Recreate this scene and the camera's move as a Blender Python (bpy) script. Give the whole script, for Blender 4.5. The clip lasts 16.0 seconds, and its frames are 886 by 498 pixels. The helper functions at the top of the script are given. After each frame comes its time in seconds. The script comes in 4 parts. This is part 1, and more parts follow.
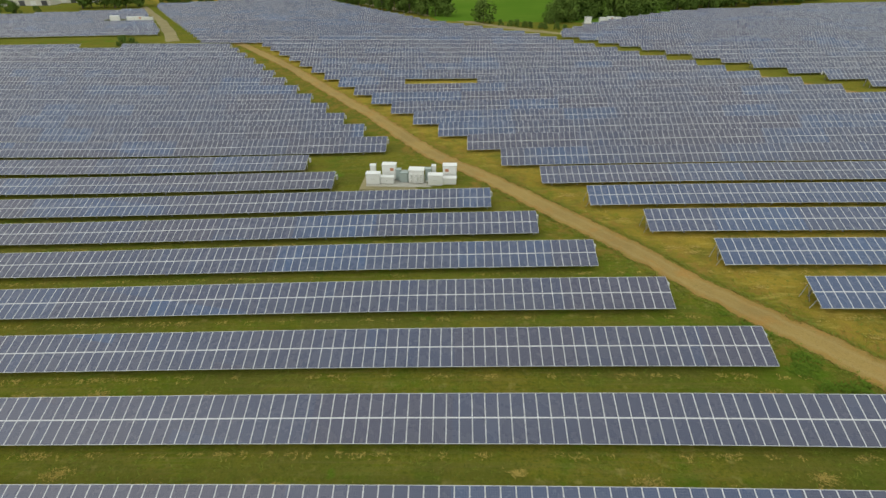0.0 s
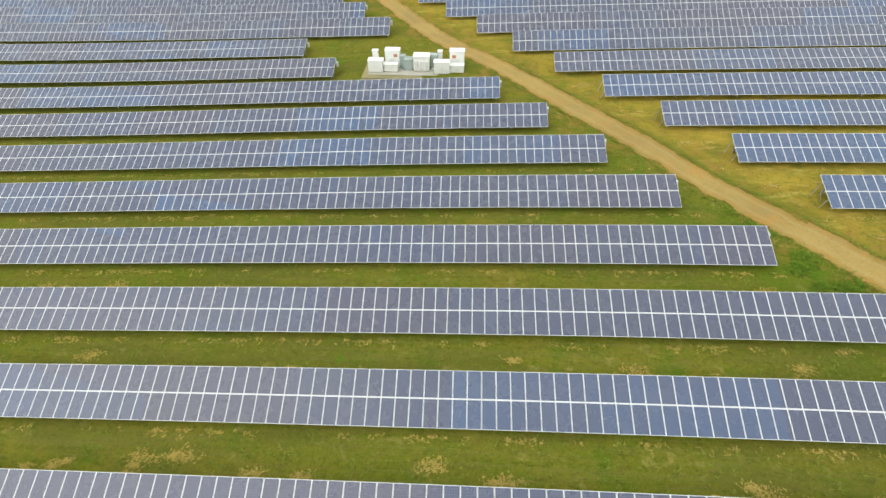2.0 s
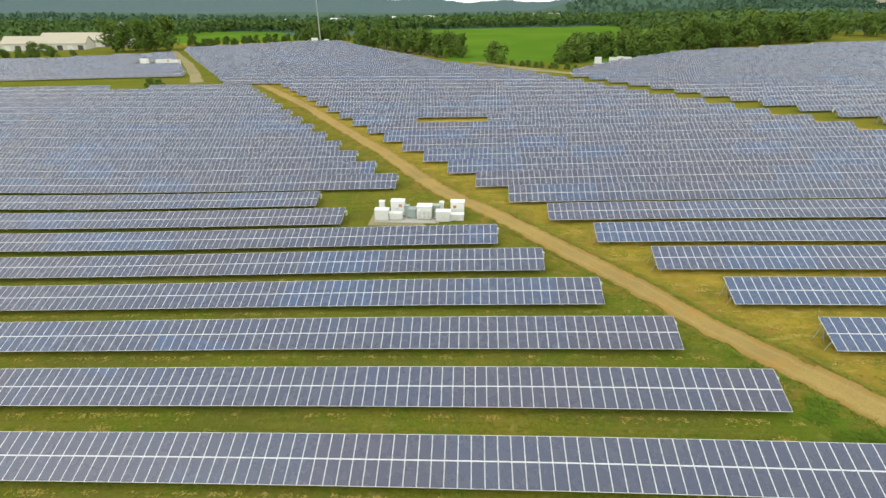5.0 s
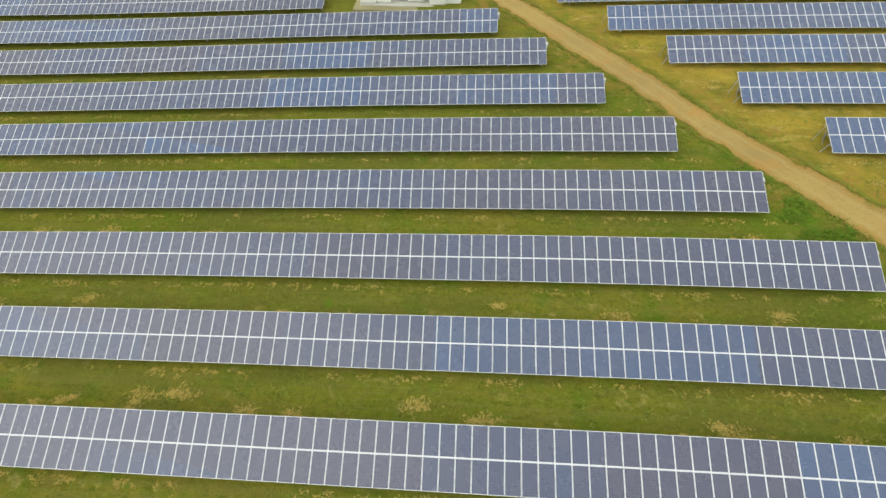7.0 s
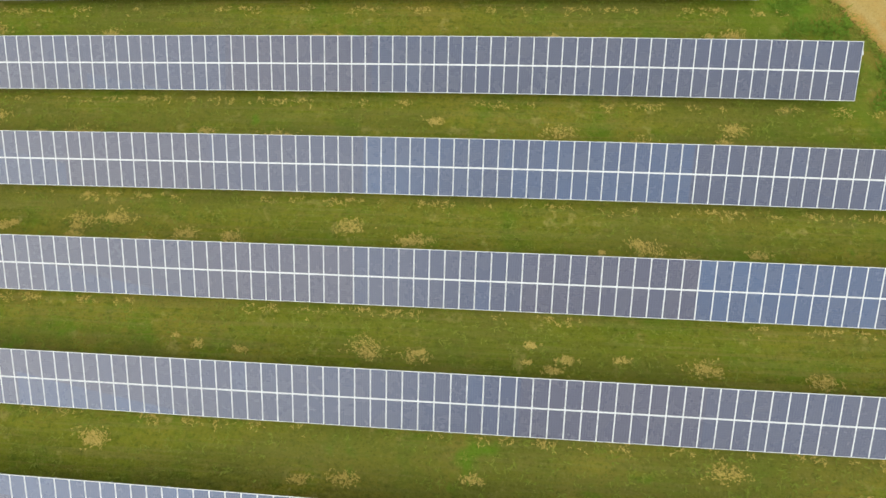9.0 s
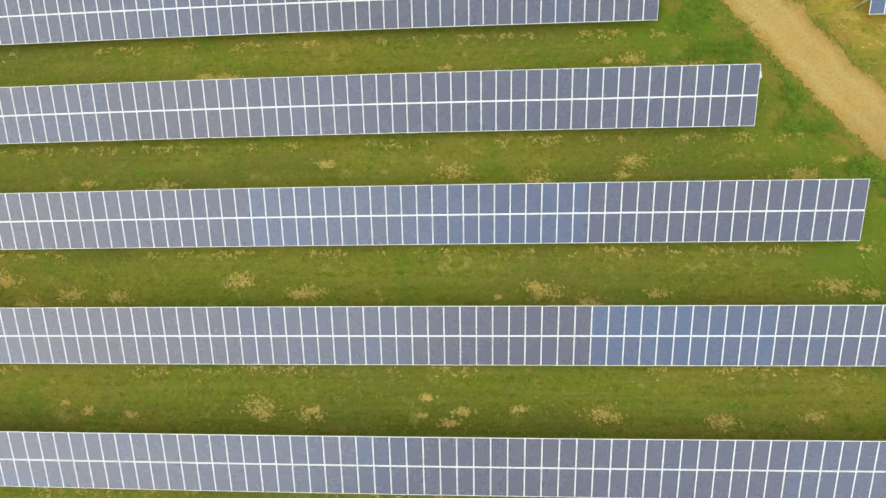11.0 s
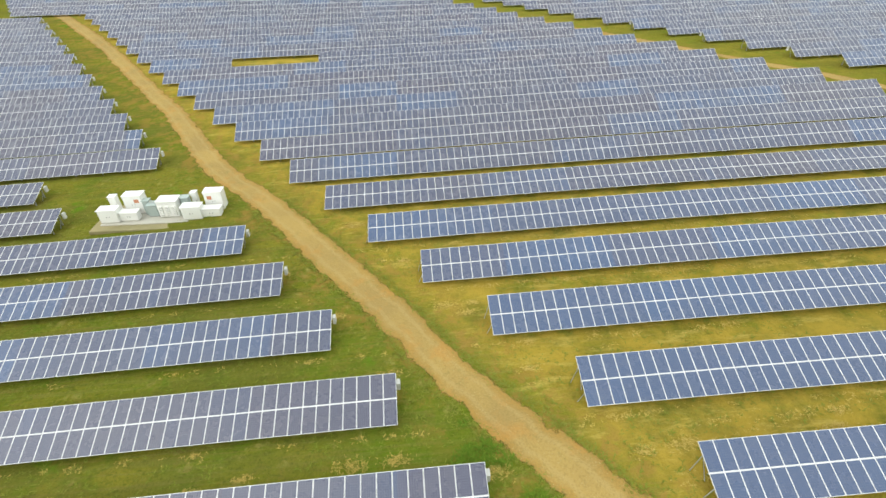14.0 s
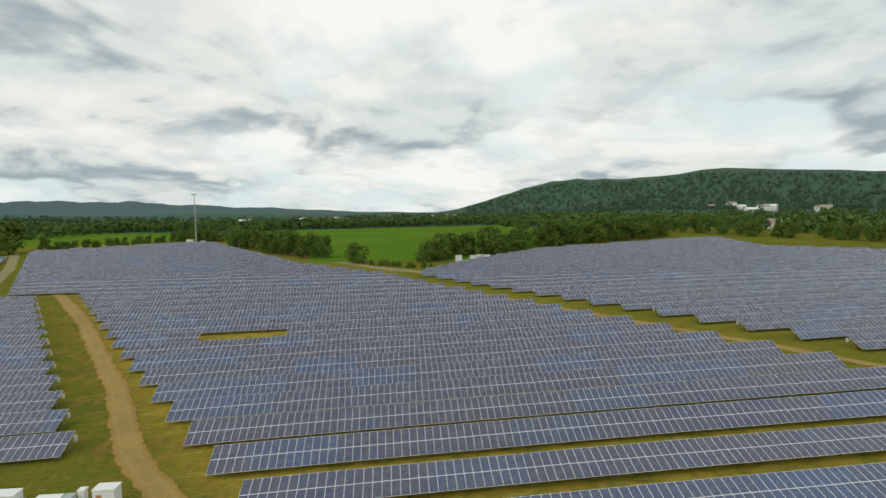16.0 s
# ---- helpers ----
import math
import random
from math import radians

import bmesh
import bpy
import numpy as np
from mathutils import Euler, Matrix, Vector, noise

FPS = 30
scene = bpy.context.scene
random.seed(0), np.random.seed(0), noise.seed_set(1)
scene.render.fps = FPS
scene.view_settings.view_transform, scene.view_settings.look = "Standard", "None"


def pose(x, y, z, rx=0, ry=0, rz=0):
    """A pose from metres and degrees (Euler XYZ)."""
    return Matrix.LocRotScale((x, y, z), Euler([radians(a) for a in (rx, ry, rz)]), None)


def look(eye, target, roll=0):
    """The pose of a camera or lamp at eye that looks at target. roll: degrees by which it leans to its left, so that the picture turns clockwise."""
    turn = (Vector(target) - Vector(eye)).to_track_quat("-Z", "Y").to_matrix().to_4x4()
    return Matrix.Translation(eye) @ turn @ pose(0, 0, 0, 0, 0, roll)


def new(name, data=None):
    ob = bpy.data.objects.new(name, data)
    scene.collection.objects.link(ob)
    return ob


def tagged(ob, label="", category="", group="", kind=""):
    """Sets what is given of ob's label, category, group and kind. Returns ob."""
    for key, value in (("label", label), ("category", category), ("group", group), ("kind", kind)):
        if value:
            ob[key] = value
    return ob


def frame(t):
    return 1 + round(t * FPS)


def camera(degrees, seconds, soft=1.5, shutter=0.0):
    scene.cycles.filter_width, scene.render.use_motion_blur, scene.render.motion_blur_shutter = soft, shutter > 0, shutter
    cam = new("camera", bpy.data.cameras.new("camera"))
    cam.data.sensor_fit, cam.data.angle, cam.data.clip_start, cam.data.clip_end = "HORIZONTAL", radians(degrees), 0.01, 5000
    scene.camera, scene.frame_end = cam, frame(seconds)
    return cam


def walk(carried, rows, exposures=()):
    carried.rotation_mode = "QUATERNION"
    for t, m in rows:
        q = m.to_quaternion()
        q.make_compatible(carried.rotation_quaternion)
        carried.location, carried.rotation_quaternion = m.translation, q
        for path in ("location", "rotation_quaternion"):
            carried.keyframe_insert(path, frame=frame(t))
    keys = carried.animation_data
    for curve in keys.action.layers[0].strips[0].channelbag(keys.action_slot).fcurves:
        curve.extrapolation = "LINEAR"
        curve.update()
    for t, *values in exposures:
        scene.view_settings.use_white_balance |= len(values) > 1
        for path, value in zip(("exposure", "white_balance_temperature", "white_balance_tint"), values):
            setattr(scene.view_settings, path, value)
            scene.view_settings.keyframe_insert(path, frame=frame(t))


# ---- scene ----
cam = camera(85.8, 16.0, soft=1.5)
# seconds, place in metres, then turn about x, y and z in degrees
ROWS = [
    (0.0, -0.063, -0.093, 32.292, 59.34, -0.51, 2.21),
    (0.5, 0.009, 0.175, 32.380, 45.00, -0.42, 2.53),
    (1.0, 0.188, 0.390, 32.470, 33.88, -0.35, 2.80),
    (1.5, 0.341, 0.451, 32.521, 38.41, -0.25, 3.08),
    (2.0, 0.507, 0.376, 32.544, 46.45, -0.14, 3.35),
    (2.5, 0.740, 0.267, 32.574, 54.72, -0.03, 3.60),
    (3.0, 0.966, 0.170, 32.614, 62.93, 0.07, 3.82),
    (5.5, 1.159, 0.019, 32.712, 63.38, -0.10, 3.99),
    (6.0, 1.397, 0.107, 32.825, 55.51, -0.01, 4.09),
    (6.5, 1.617, 0.382, 32.954, 47.24, 0.10, 4.10),
    (7.0, 2.022, 0.970, 33.015, 39.05, 0.25, 3.94),
    (7.5, 2.716, 1.713, 33.096, 30.94, 0.29, 3.80),
    (8.0, 3.718, 2.718, 33.193, 22.68, 0.33, 3.55),
    (8.5, 5.017, 3.805, 33.290, 14.46, 0.38, 3.30),
    (11.0, 13.424, 9.884, 33.003, 9.91, 0.33, -0.02),
    (11.5, 15.293, 11.343, 33.045, 14.40, 0.30, -1.01),
    (12.0, 17.146, 12.799, 33.176, 21.99, 0.26, -1.75),
    (12.5, 18.941, 14.182, 33.350, 30.12, 0.23, -2.50),
    (13.0, 20.751, 15.542, 33.502, 38.25, 0.19, -3.20),
    (13.5, 22.557, 16.830, 33.630, 46.46, 0.20, -3.84),
    (14.0, 24.355, 18.111, 33.751, 54.45, 0.21, -4.47),
    (14.5, 26.189, 19.364, 33.830, 62.59, 0.21, -4.96),
    (15.0, 27.971, 20.516, 33.863, 70.84, 0.19, -5.35),
    (15.5, 29.342, 21.338, 33.880, 79.08, 0.16, -5.59),
    (16.0, 30.379, 21.989, 33.902, 85.53, 0.11, -5.68),
]
EXPOSURES = [(0.0, -0.07), (0.5, 0.40), (1.0, 0.53), (2.0, 0.63), (3.0, 0.65), (5.5, 0.47), (6.5, 0.43), (7.5, 0.57), (8.5, 0.57), (11.0, 0.70), (12.5, 0.80), (14.0, 0.74), (15.0, 0.55), (15.5, 0.20), (16.0, -0.30)]
walk(cam, [(t, pose(x, y, z, rx, ry, rz)) for t, x, y, z, rx, ry, rz in ROWS], EXPOSURES)

# ---- world and sun ----
SUN_UP, SUN_ROUND = 40.0, 231.0


def links(tree):
    return tree.nodes.new, tree.links.new


def make_world():
    w = bpy.data.worlds.new("overcast_sky")
    scene.world = w
    w.use_nodes = True
    nt = w.node_tree
    nt.nodes.clear()
    add, join = links(nt)
    out, back = add("ShaderNodeOutputWorld"), add("ShaderNodeBackground")
    sky = add("ShaderNodeTexSky")
    sky.sky_type, sky.sun_disc = "NISHITA", False
    sky.sun_elevation, sky.sun_rotation = radians(SUN_UP), radians(SUN_ROUND)
    coord = add("ShaderNodeTexCoord")
    # the cloud layer: the direction met with a flat ceiling, and the same a little nearer the zenith
    sep = add("ShaderNodeSeparateXYZ")
    join(coord.outputs["Generated"], sep.inputs[0])
    up, lift, inverse = (add("ShaderNodeMath") for _ in range(3))
    up.operation, inverse.operation = "MAXIMUM", "DIVIDE"
    join(sep.outputs[2], up.inputs[0])
    up.inputs[1].default_value = 0.0
    join(up.outputs[0], lift.inputs[0])
    lift.inputs[1].default_value = 0.24
    inverse.inputs[0].default_value = 1.0
    join(lift.outputs[0], inverse.inputs[1])
    tall, above = add("ShaderNodeVectorMath"), add("ShaderNodeVectorMath")
    tall.operation = above.operation = "SCALE"
    join(coord.outputs["Generated"], tall.inputs[0])
    join(inverse.outputs[0], tall.inputs["Scale"])
    join(tall.outputs[0], above.inputs[0])
    above.inputs["Scale"].default_value = 0.94

    def cloud(where, scale, detail, rough, seed, warp=0.3):
        n = add("ShaderNodeTexNoise")
        n.noise_dimensions = "4D"
        n.inputs["W"].default_value = seed
        n.inputs["Scale"].default_value, n.inputs["Detail"].default_value = scale, detail
        n.inputs["Roughness"].default_value, n.inputs["Distortion"].default_value = rough, warp
        join(where.outputs[0], n.inputs["Vector"])
        return n.outputs[0]

    def soft_step(value, low, high):
        r = add("ShaderNodeMapRange")
        r.interpolation_type = "SMOOTHSTEP"
        r.inputs[1].default_value, r.inputs[2].default_value = low, high
        join(value, r.inputs[0])
        return r.outputs[0]

    def maths(op, a, b):
        m = add("ShaderNodeMath")
        m.operation = op
        for k, v in enumerate((a, b)):
            if isinstance(v, (int, float)):
                m.inputs[k].default_value = v
            else:
                join(v, m.inputs[k])
        return m.outputs[0]

    def blend(fac, a, b):
        m = add("ShaderNodeMix")
        m.data_type = "RGBA"
        join(fac, m.inputs[0])
        for key, v in (("A", a), ("B", b)):
            if isinstance(v, tuple):
                m.inputs[key].default_value = (*v, 1)
            else:
                join(v, m.inputs[key])
        return m.outputs["Result"]

    # high bright veil with thin bluish places, then heaped clouds with grey undersides
    col = blend(soft_step(cloud(tall, 0.9, 6, 0.5, 3.1), 0.42, 0.6), (11.6, 11.6, 11.0), (8.6, 9.9, 9.9))
    body, over = cloud(tall, 1.35, 8, 0.5, 6.4), cloud(above, 1.35, 8, 0.5, 6.4)
    mass = soft_step(body, 0.43, 0.52)
    col = blend(maths("MULTIPLY", mass, 0.55), col, (8.2, 8.6, 8.2))
    under = maths("MULTIPLY", mass, soft_step(maths("SUBTRACT", over, body), -0.02, 0.09))
    col = blend(maths("MULTIPLY", under, 0.95), col, (4.1, 5.0, 5.4))
    rim = maths("MULTIPLY", mass, soft_step(maths("SUBTRACT", body, over), 0.02, 0.12))
    col = blend(maths("MULTIPLY", rim, 0.6), col, (12.0, 11.8, 11.0))
    streaks = maths("MULTIPLY", soft_step(cloud(tall, 3.2, 6, 0.55, 8.2), 0.5, 0.66), 0.4)
    col = blend(streaks, col, (6.6, 7.5, 7.9))
    gap = soft_step(cloud(tall, 0.8, 5, 0.5, 7.7), 0.62, 0.85)
    col = blend(gap, col, sky.outputs[0])
    join(col, back.inputs["Color"])
    back.inputs["Strength"].default_value = 0.1
    join(back.outputs[0], out.inputs[0])


make_world()
sun = bpy.data.lights.new("sun", "SUN")
sun.energy, sun.angle, sun.color = 0.8, radians(60), (1.0, 0.95, 0.86)
sun_ob = new("sun", sun)
a, e = radians(SUN_ROUND), radians(SUN_UP)
sun_ob.matrix_basis = look((math.sin(a) * math.cos(e) * 200, math.cos(a) * math.cos(e) * 200, math.sin(e) * 200), (0, 0, 0))

# ---- materials ----
class Nodes:
    """A small writer of shader nodes."""

    def __init__(self, name):
        self.mat = bpy.data.materials.new(name)
        self.mat.use_nodes = True
        self.nt = self.mat.node_tree
        self.bsdf = self.nt.nodes["Principled BSDF"]

    def add(self, kind):
        return self.nt.nodes.new("ShaderNode" + kind)

    def put(self, a, b):
        self.nt.links.new(a, b)

    def place(self):
        return self.add("NewGeometry").outputs["Position"]

    def local(self):
        return self.add("TexCoord").outputs["Object"]

    def noise(self, where, scale, detail=4, rough=0.55, stretch=None):
        if stretch:
            m = self.add("VectorMath")
            m.operation = "MULTIPLY"
            self.put(where, m.inputs[0])
            m.inputs[1].default_value = stretch
            where = m.outputs[0]
        n = self.add("TexNoise")
        n.inputs["Scale"].default_value, n.inputs["Detail"].default_value = scale, detail
        n.inputs["Roughness"].default_value = rough
        self.put(where, n.inputs["Vector"])
        return n.outputs["Fac"]

    def ramp(self, fac, low, high):
        r = self.add("MapRange")
        r.interpolation_type = "SMOOTHSTEP"
        r.inputs[1].default_value, r.inputs[2].default_value = low, high
        self.put(fac, r.inputs[0])
        return r.outputs[0]

    def math(self, op, a, b=None):
        m = self.add("Math")
        m.operation = op
        for i, v in enumerate((a, b)):
            if v is None:
                continue
            if isinstance(v, (int, float)):
                m.inputs[i].default_value = v
            else:
                self.put(v, m.inputs[i])
        return m.outputs[0]

    def mix(self, fac, a, b, how="MIX"):
        m = self.add("Mix")
        m.data_type, m.blend_type = "RGBA", how
        for key, v in (("Factor", fac), ("A", a), ("B", b)):
            s = m.inputs[key] if key != "Factor" else m.inputs[0]
            if isinstance(v, (int, float)):
                s.default_value = v
            elif isinstance(v, tuple):
                s.default_value = (*v, 1)
            else:
                self.put(v, s)
        return m.outputs["Result"]

    def bump(self, height, strength=0.4, distance=0.05):
        b = self.add("Bump")
        b.inputs["Strength"].default_value, b.inputs["Distance"].default_value = strength, distance
        self.put(height, b.inputs["Height"])
        self.put(b.outputs[0], self.bsdf.inputs["Normal"])

    def done(self, colour, rough=0.8, metal=0.0, spec=None):
        if isinstance(colour, tuple):
            self.bsdf.inputs["Base Color"].default_value = (*colour, 1)
        else:
            self.put(colour, self.bsdf.inputs["Base Color"])
        if isinstance(rough, (int, float)):
            self.bsdf.inputs["Roughness"].default_value = rough
        else:
            self.put(rough, self.bsdf.inputs["Roughness"])
        self.bsdf.inputs["Metallic"].default_value = metal
        if spec is not None:
            self.bsdf.inputs["Specular IOR Level"].default_value = spec
        return self.mat


def grass_material():
    n = Nodes("meadow_grass")
    p = n.place()
    big, mid, fine = n.noise(p, 0.045, 5), n.noise(p, 0.32, 6, 0.6), n.noise(p, 2.6, 5, 0.7)
    streak = n.noise(p, 0.5, 5, 0.6, (0.25, 1.6, 1.0))
    col = n.mix(n.ramp(big, 0.35, 0.66), (0.145, 0.165, 0.016), (0.22, 0.19, 0.026))
    col = n.mix(n.ramp(mid, 0.46, 0.72), col, (0.11, 0.17, 0.014))
    col = n.mix(n.math("MULTIPLY", n.ramp(streak, 0.5, 0.72), 0.6), col, (0.1, 0.105, 0.016))
    col = n.mix(n.math("MULTIPLY", n.ramp(n.noise(p, 0.75, 6, 0.65), 0.57, 0.7), 0.7), col, (0.36, 0.3, 0.09))
    col = n.mix(n.math("MULTIPLY", n.ramp(n.noise(p, 0.19, 4, 0.5), 0.6, 0.75), 0.6), col, (0.25, 0.18, 0.045))
    col = n.mix(n.math("MULTIPLY", n.ramp(fine, 0.4, 0.75), 0.45), col, (0.07, 0.095, 0.01))
    # brown thatch, dark tussocks and mower lines
    col = n.mix(n.math("MULTIPLY", n.ramp(n.noise(p, 1.1, 6, 0.75, (0.6, 1.3, 1.0)), 0.5, 0.66), 0.55), col, (0.19, 0.15, 0.035))
    col = n.mix(n.math("MULTIPLY", n.ramp(n.noise(p, 1.9, 5, 0.7, (0.7, 1.2, 1.0)), 0.52, 0.64), 0.6), col, (0.075, 0.1, 0.012))
    col = n.mix(n.math("MULTIPLY", n.ramp(n.noise(p, 1.0, 3, 0.6, (0.05, 2.2, 1.0)), 0.54, 0.64), 0.45), col, (0.2, 0.165, 0.04))
    # dry bents combed along the mowing lines, and fine flecks
    comb = n.ramp(n.noise(p, 1.0, 5, 0.65, (0.09, 3.4, 1.0)), 0.5, 0.62)
    col = n.mix(n.math("MULTIPLY", comb, 0.4), col, (0.19, 0.18, 0.045))
    thatch = n.math("MULTIPLY", n.ramp(n.noise(p, 0.11, 4, 0.6, (0.5, 1.6, 1.0)), 0.46, 0.6), 0.5)
    col = n.mix(thatch, col, (0.12, 0.122, 0.025))
    lush = n.math("MULTIPLY", n.ramp(n.noise(p, 0.17, 4, 0.6), 0.62, 0.7), 0.75)
    col = n.mix(lush, col, (0.095, 0.185, 0.012))
    fleck = n.noise(p, 5.5, 6, 0.75)
    col = n.mix(n.math("MULTIPLY", n.ramp(fleck, 0.56, 0.68), 0.5), col, (0.23, 0.235, 0.07))
    col = n.mix(n.math("MULTIPLY", n.ramp(fleck, 0.46, 0.36), 0.5), col, (0.05, 0.07, 0.01))
    # drier yellow ground east of the dirt road
    s = n.add("SeparateXYZ")
    n.put(p, s.inputs[0])
    side = n.math("ADD", s.outputs[0], n.math("MULTIPLY", s.outputs[1], 0.735))
    dry = n.math("MULTIPLY", n.ramp(side, 60, 68), n.math("SUBTRACT", 1.0, n.ramp(side, 90, 240)))
    dry = n.math("MULTIPLY", dry, n.ramp(n.noise(p, 0.3, 7, 0.7), 0.25, 0.68))
    col = n.mix(n.math("MULTIPLY", dry, 0.85), col, (0.41, 0.285, 0.045))
    hay = n.math("MULTIPLY", n.ramp(side, 60, 66), n.math("SUBTRACT", 1.0, n.ramp(side, 120, 200)))
    hay = n.math("MULTIPLY", hay, n.ramp(n.noise(p, 0.8, 7, 0.75, (0.28, 1.3, 1.0)), 0.52, 0.66))
    col = n.mix(n.math("MULTIPLY", hay, 0.55), col, (0.5, 0.385, 0.1))
    # bare rusty soil beside the road
    by = n.math("MULTIPLY", n.ramp(side, 50, 57), n.math("SUBTRACT", 1.0, n.ramp(side, 64, 70)))
    by = n.math("MULTIPLY", by, n.ramp(n.noise(p, 0.45, 6, 0.7), 0.47, 0.6))
    col = n.mix(n.math("MULTIPLY", by, 0.6), col, (0.3, 0.175, 0.045))
    # rank green growth on the wet side of the road
    rank = n.math("MULTIPLY", n.ramp(side, 44, 51), n.math("SUBTRACT", 1.0, n.ramp(side, 55, 60)))
    rank = n.math("MULTIPLY", rank, n.math("SUBTRACT", 1.0, n.ramp(s.outputs[1], 26, 62)))
    rank = n.math("MULTIPLY", rank, n.ramp(n.noise(p, 0.35, 6, 0.7), 0.4, 0.55))
    col = n.mix(n.math("MULTIPLY", rank, 0.55), col, (0.095, 0.16, 0.014))
    n.bump(n.math("ADD", fine, n.math("MULTIPLY", mid, 1.5)), 0.8, 0.3)
    return n.done(col, 1.0, spec=0.0)


def earth_material(name, light, dark, patch):
    n = Nodes(name)
    p = n.place()
    col = n.mix(n.ramp(n.noise(p, 0.14, 5), 0.38, 0.64), light, dark)
    col = n.mix(n.math("MULTIPLY", n.ramp(n.noise(p, 0.35, 6, 0.65), 0.48, 0.7), 0.65), col, patch)
    fine = n.noise(p, 5.0, 5, 0.7)
    col = n.mix(n.math("MULTIPLY", n.ramp(fine, 0.4, 0.7), 0.5), col, dark)
    n.bump(fine, 0.5, 0.08)
    return n.done(col, 0.95, spec=0.15)


def road_material():
    """Sandy wheel tracks over rusty soil, broken by grass towards the verges."""
    n = Nodes("sandy_dirt")
    p = n.place()
    uv, s = n.add("UVMap"), n.add("SeparateXYZ")
    uv.uv_map = "across"
    n.put(uv.outputs[0], s.inputs[0])
    off = n.math("ABSOLUTE", s.outputs[0])
    rag = n.math("SUBTRACT", n.noise(p, 0.55, 6, 0.7), 0.5)
    col = n.mix(n.ramp(n.noise(p, 0.14, 5), 0.38, 0.64), (0.38, 0.262, 0.085), (0.31, 0.215, 0.075))
    col = n.mix(n.math("MULTIPLY", n.ramp(n.math("ADD", off, rag), 0.4, 0.75), 0.75), col, (0.33, 0.195, 0.045))
    rut = n.ramp(n.math("ABSOLUTE", n.math("SUBTRACT", n.math("ADD", off, n.math("MULTIPLY", rag, 0.25)), 0.36)), 0.14, 0.03)
    col = n.mix(n.math("MULTIPLY", rut, 0.3), col, (0.42, 0.31, 0.125))
    col = n.mix(n.math("MULTIPLY", n.ramp(n.noise(p, 0.35, 6, 0.65), 0.5, 0.68), 0.55), col, (0.43, 0.22, 0.055))
    col = n.mix(n.math("MULTIPLY", n.ramp(n.noise(p, 0.8, 6, 0.7), 0.56, 0.68), 0.4), col, (0.22, 0.19, 0.06))
    fine = n.noise(p, 6.0, 6, 0.75)
    col = n.mix(n.math("MULTIPLY", n.ramp(fine, 0.46, 0.62), 0.45), col, (0.22, 0.16, 0.05))
    col = n.mix(n.math("MULTIPLY", n.ramp(n.noise(p, 11.0, 3, 0.6), 0.62, 0.7), 0.5), col, (0.5, 0.42, 0.22))
    worn = n.math("ADD", off, n.math("ADD", n.math("MULTIPLY", rag, 0.75), n.math("MULTIPLY", n.math("SUBTRACT", n.noise(p, 3.2, 5, 0.7), 0.5), 0.35)))
    n.put(n.ramp(worn, 0.86, 0.74), n.bsdf.inputs["Alpha"])
    n.bump(fine, 0.6, 0.1)
    return n.done(col, 0.95, spec=0.1)


def panel_material():
    n = Nodes("silicon_cells_under_glass")
    p = n.place()
    local = n.local()
    info, geo = n.add("ObjectInfo"), n.add("NewGeometry")
    rnd = n.math("FRACT", n.math("ADD", n.math("MULTIPLY", info.outputs["Random"], 7.13), n.math("MULTIPLY", geo.outputs["Random Per Island"], 5.37)))
    # delivery batches: runs of about nine modules share a tint
    snap = n.add("VectorMath")
    snap.operation = "SNAP"
    shift = n.add("VectorMath")
    n.put(p, shift.inputs[0])
    shift.inputs[1].default_value = (0.0, 2.19, 0.0)
    n.put(shift.outputs[0], snap.inputs[0])
    snap.inputs[1].default_value = (11.27, 7.94, 1000)
    batch = n.add("TexWhiteNoise")
    n.put(snap.outputs[0], batch.inputs["Vector"])
    col = n.mix(rnd, (0.048, 0.06, 0.118), (0.061, 0.066, 0.114))
    col = n.mix(n.math("MULTIPLY", n.ramp(rnd, 0.94, 0.97), 0.4), col, (0.042, 0.08, 0.18))
    col = n.mix(n.math("MULTIPLY", n.ramp(batch.outputs["Value"], 0.78, 0.82), n.math("ADD", 0.28, n.math("MULTIPLY", rnd, 0.4))), col, (0.04, 0.094, 0.215))
    col = n.mix(n.math("MULTIPLY", n.ramp(batch.outputs["Value"], 0.24, 0.2), 0.55), col, (0.066, 0.055, 0.085))
    wide = n.noise(p, 0.035, 3)
    col = n.mix(n.math("MULTIPLY", n.ramp(wide, 0.4, 0.65), 0.6), col, (0.068, 0.066, 0.1))
    # cell joints and bus bars
    cell = n.add("TexBrick")
    cell.offset, cell.squash = 0.0, 1.0
    cell.inputs["Scale"].default_value = 1.0
    cell.inputs["Brick Width"].default_value, cell.inputs["Row Height"].default_value = 0.1565, 0.1565
    cell.inputs["Mortar Size"].default_value = 0.008
    cell.inputs["Mortar Smooth"].default_value = 0.3
    cell.inputs["Color1"].default_value, cell.inputs["Color2"].default_value = (0, 0, 0, 1), (0, 0, 0, 1)
    cell.inputs["Mortar"].default_value = (1, 1, 1, 1)
    return n, col, cell, local


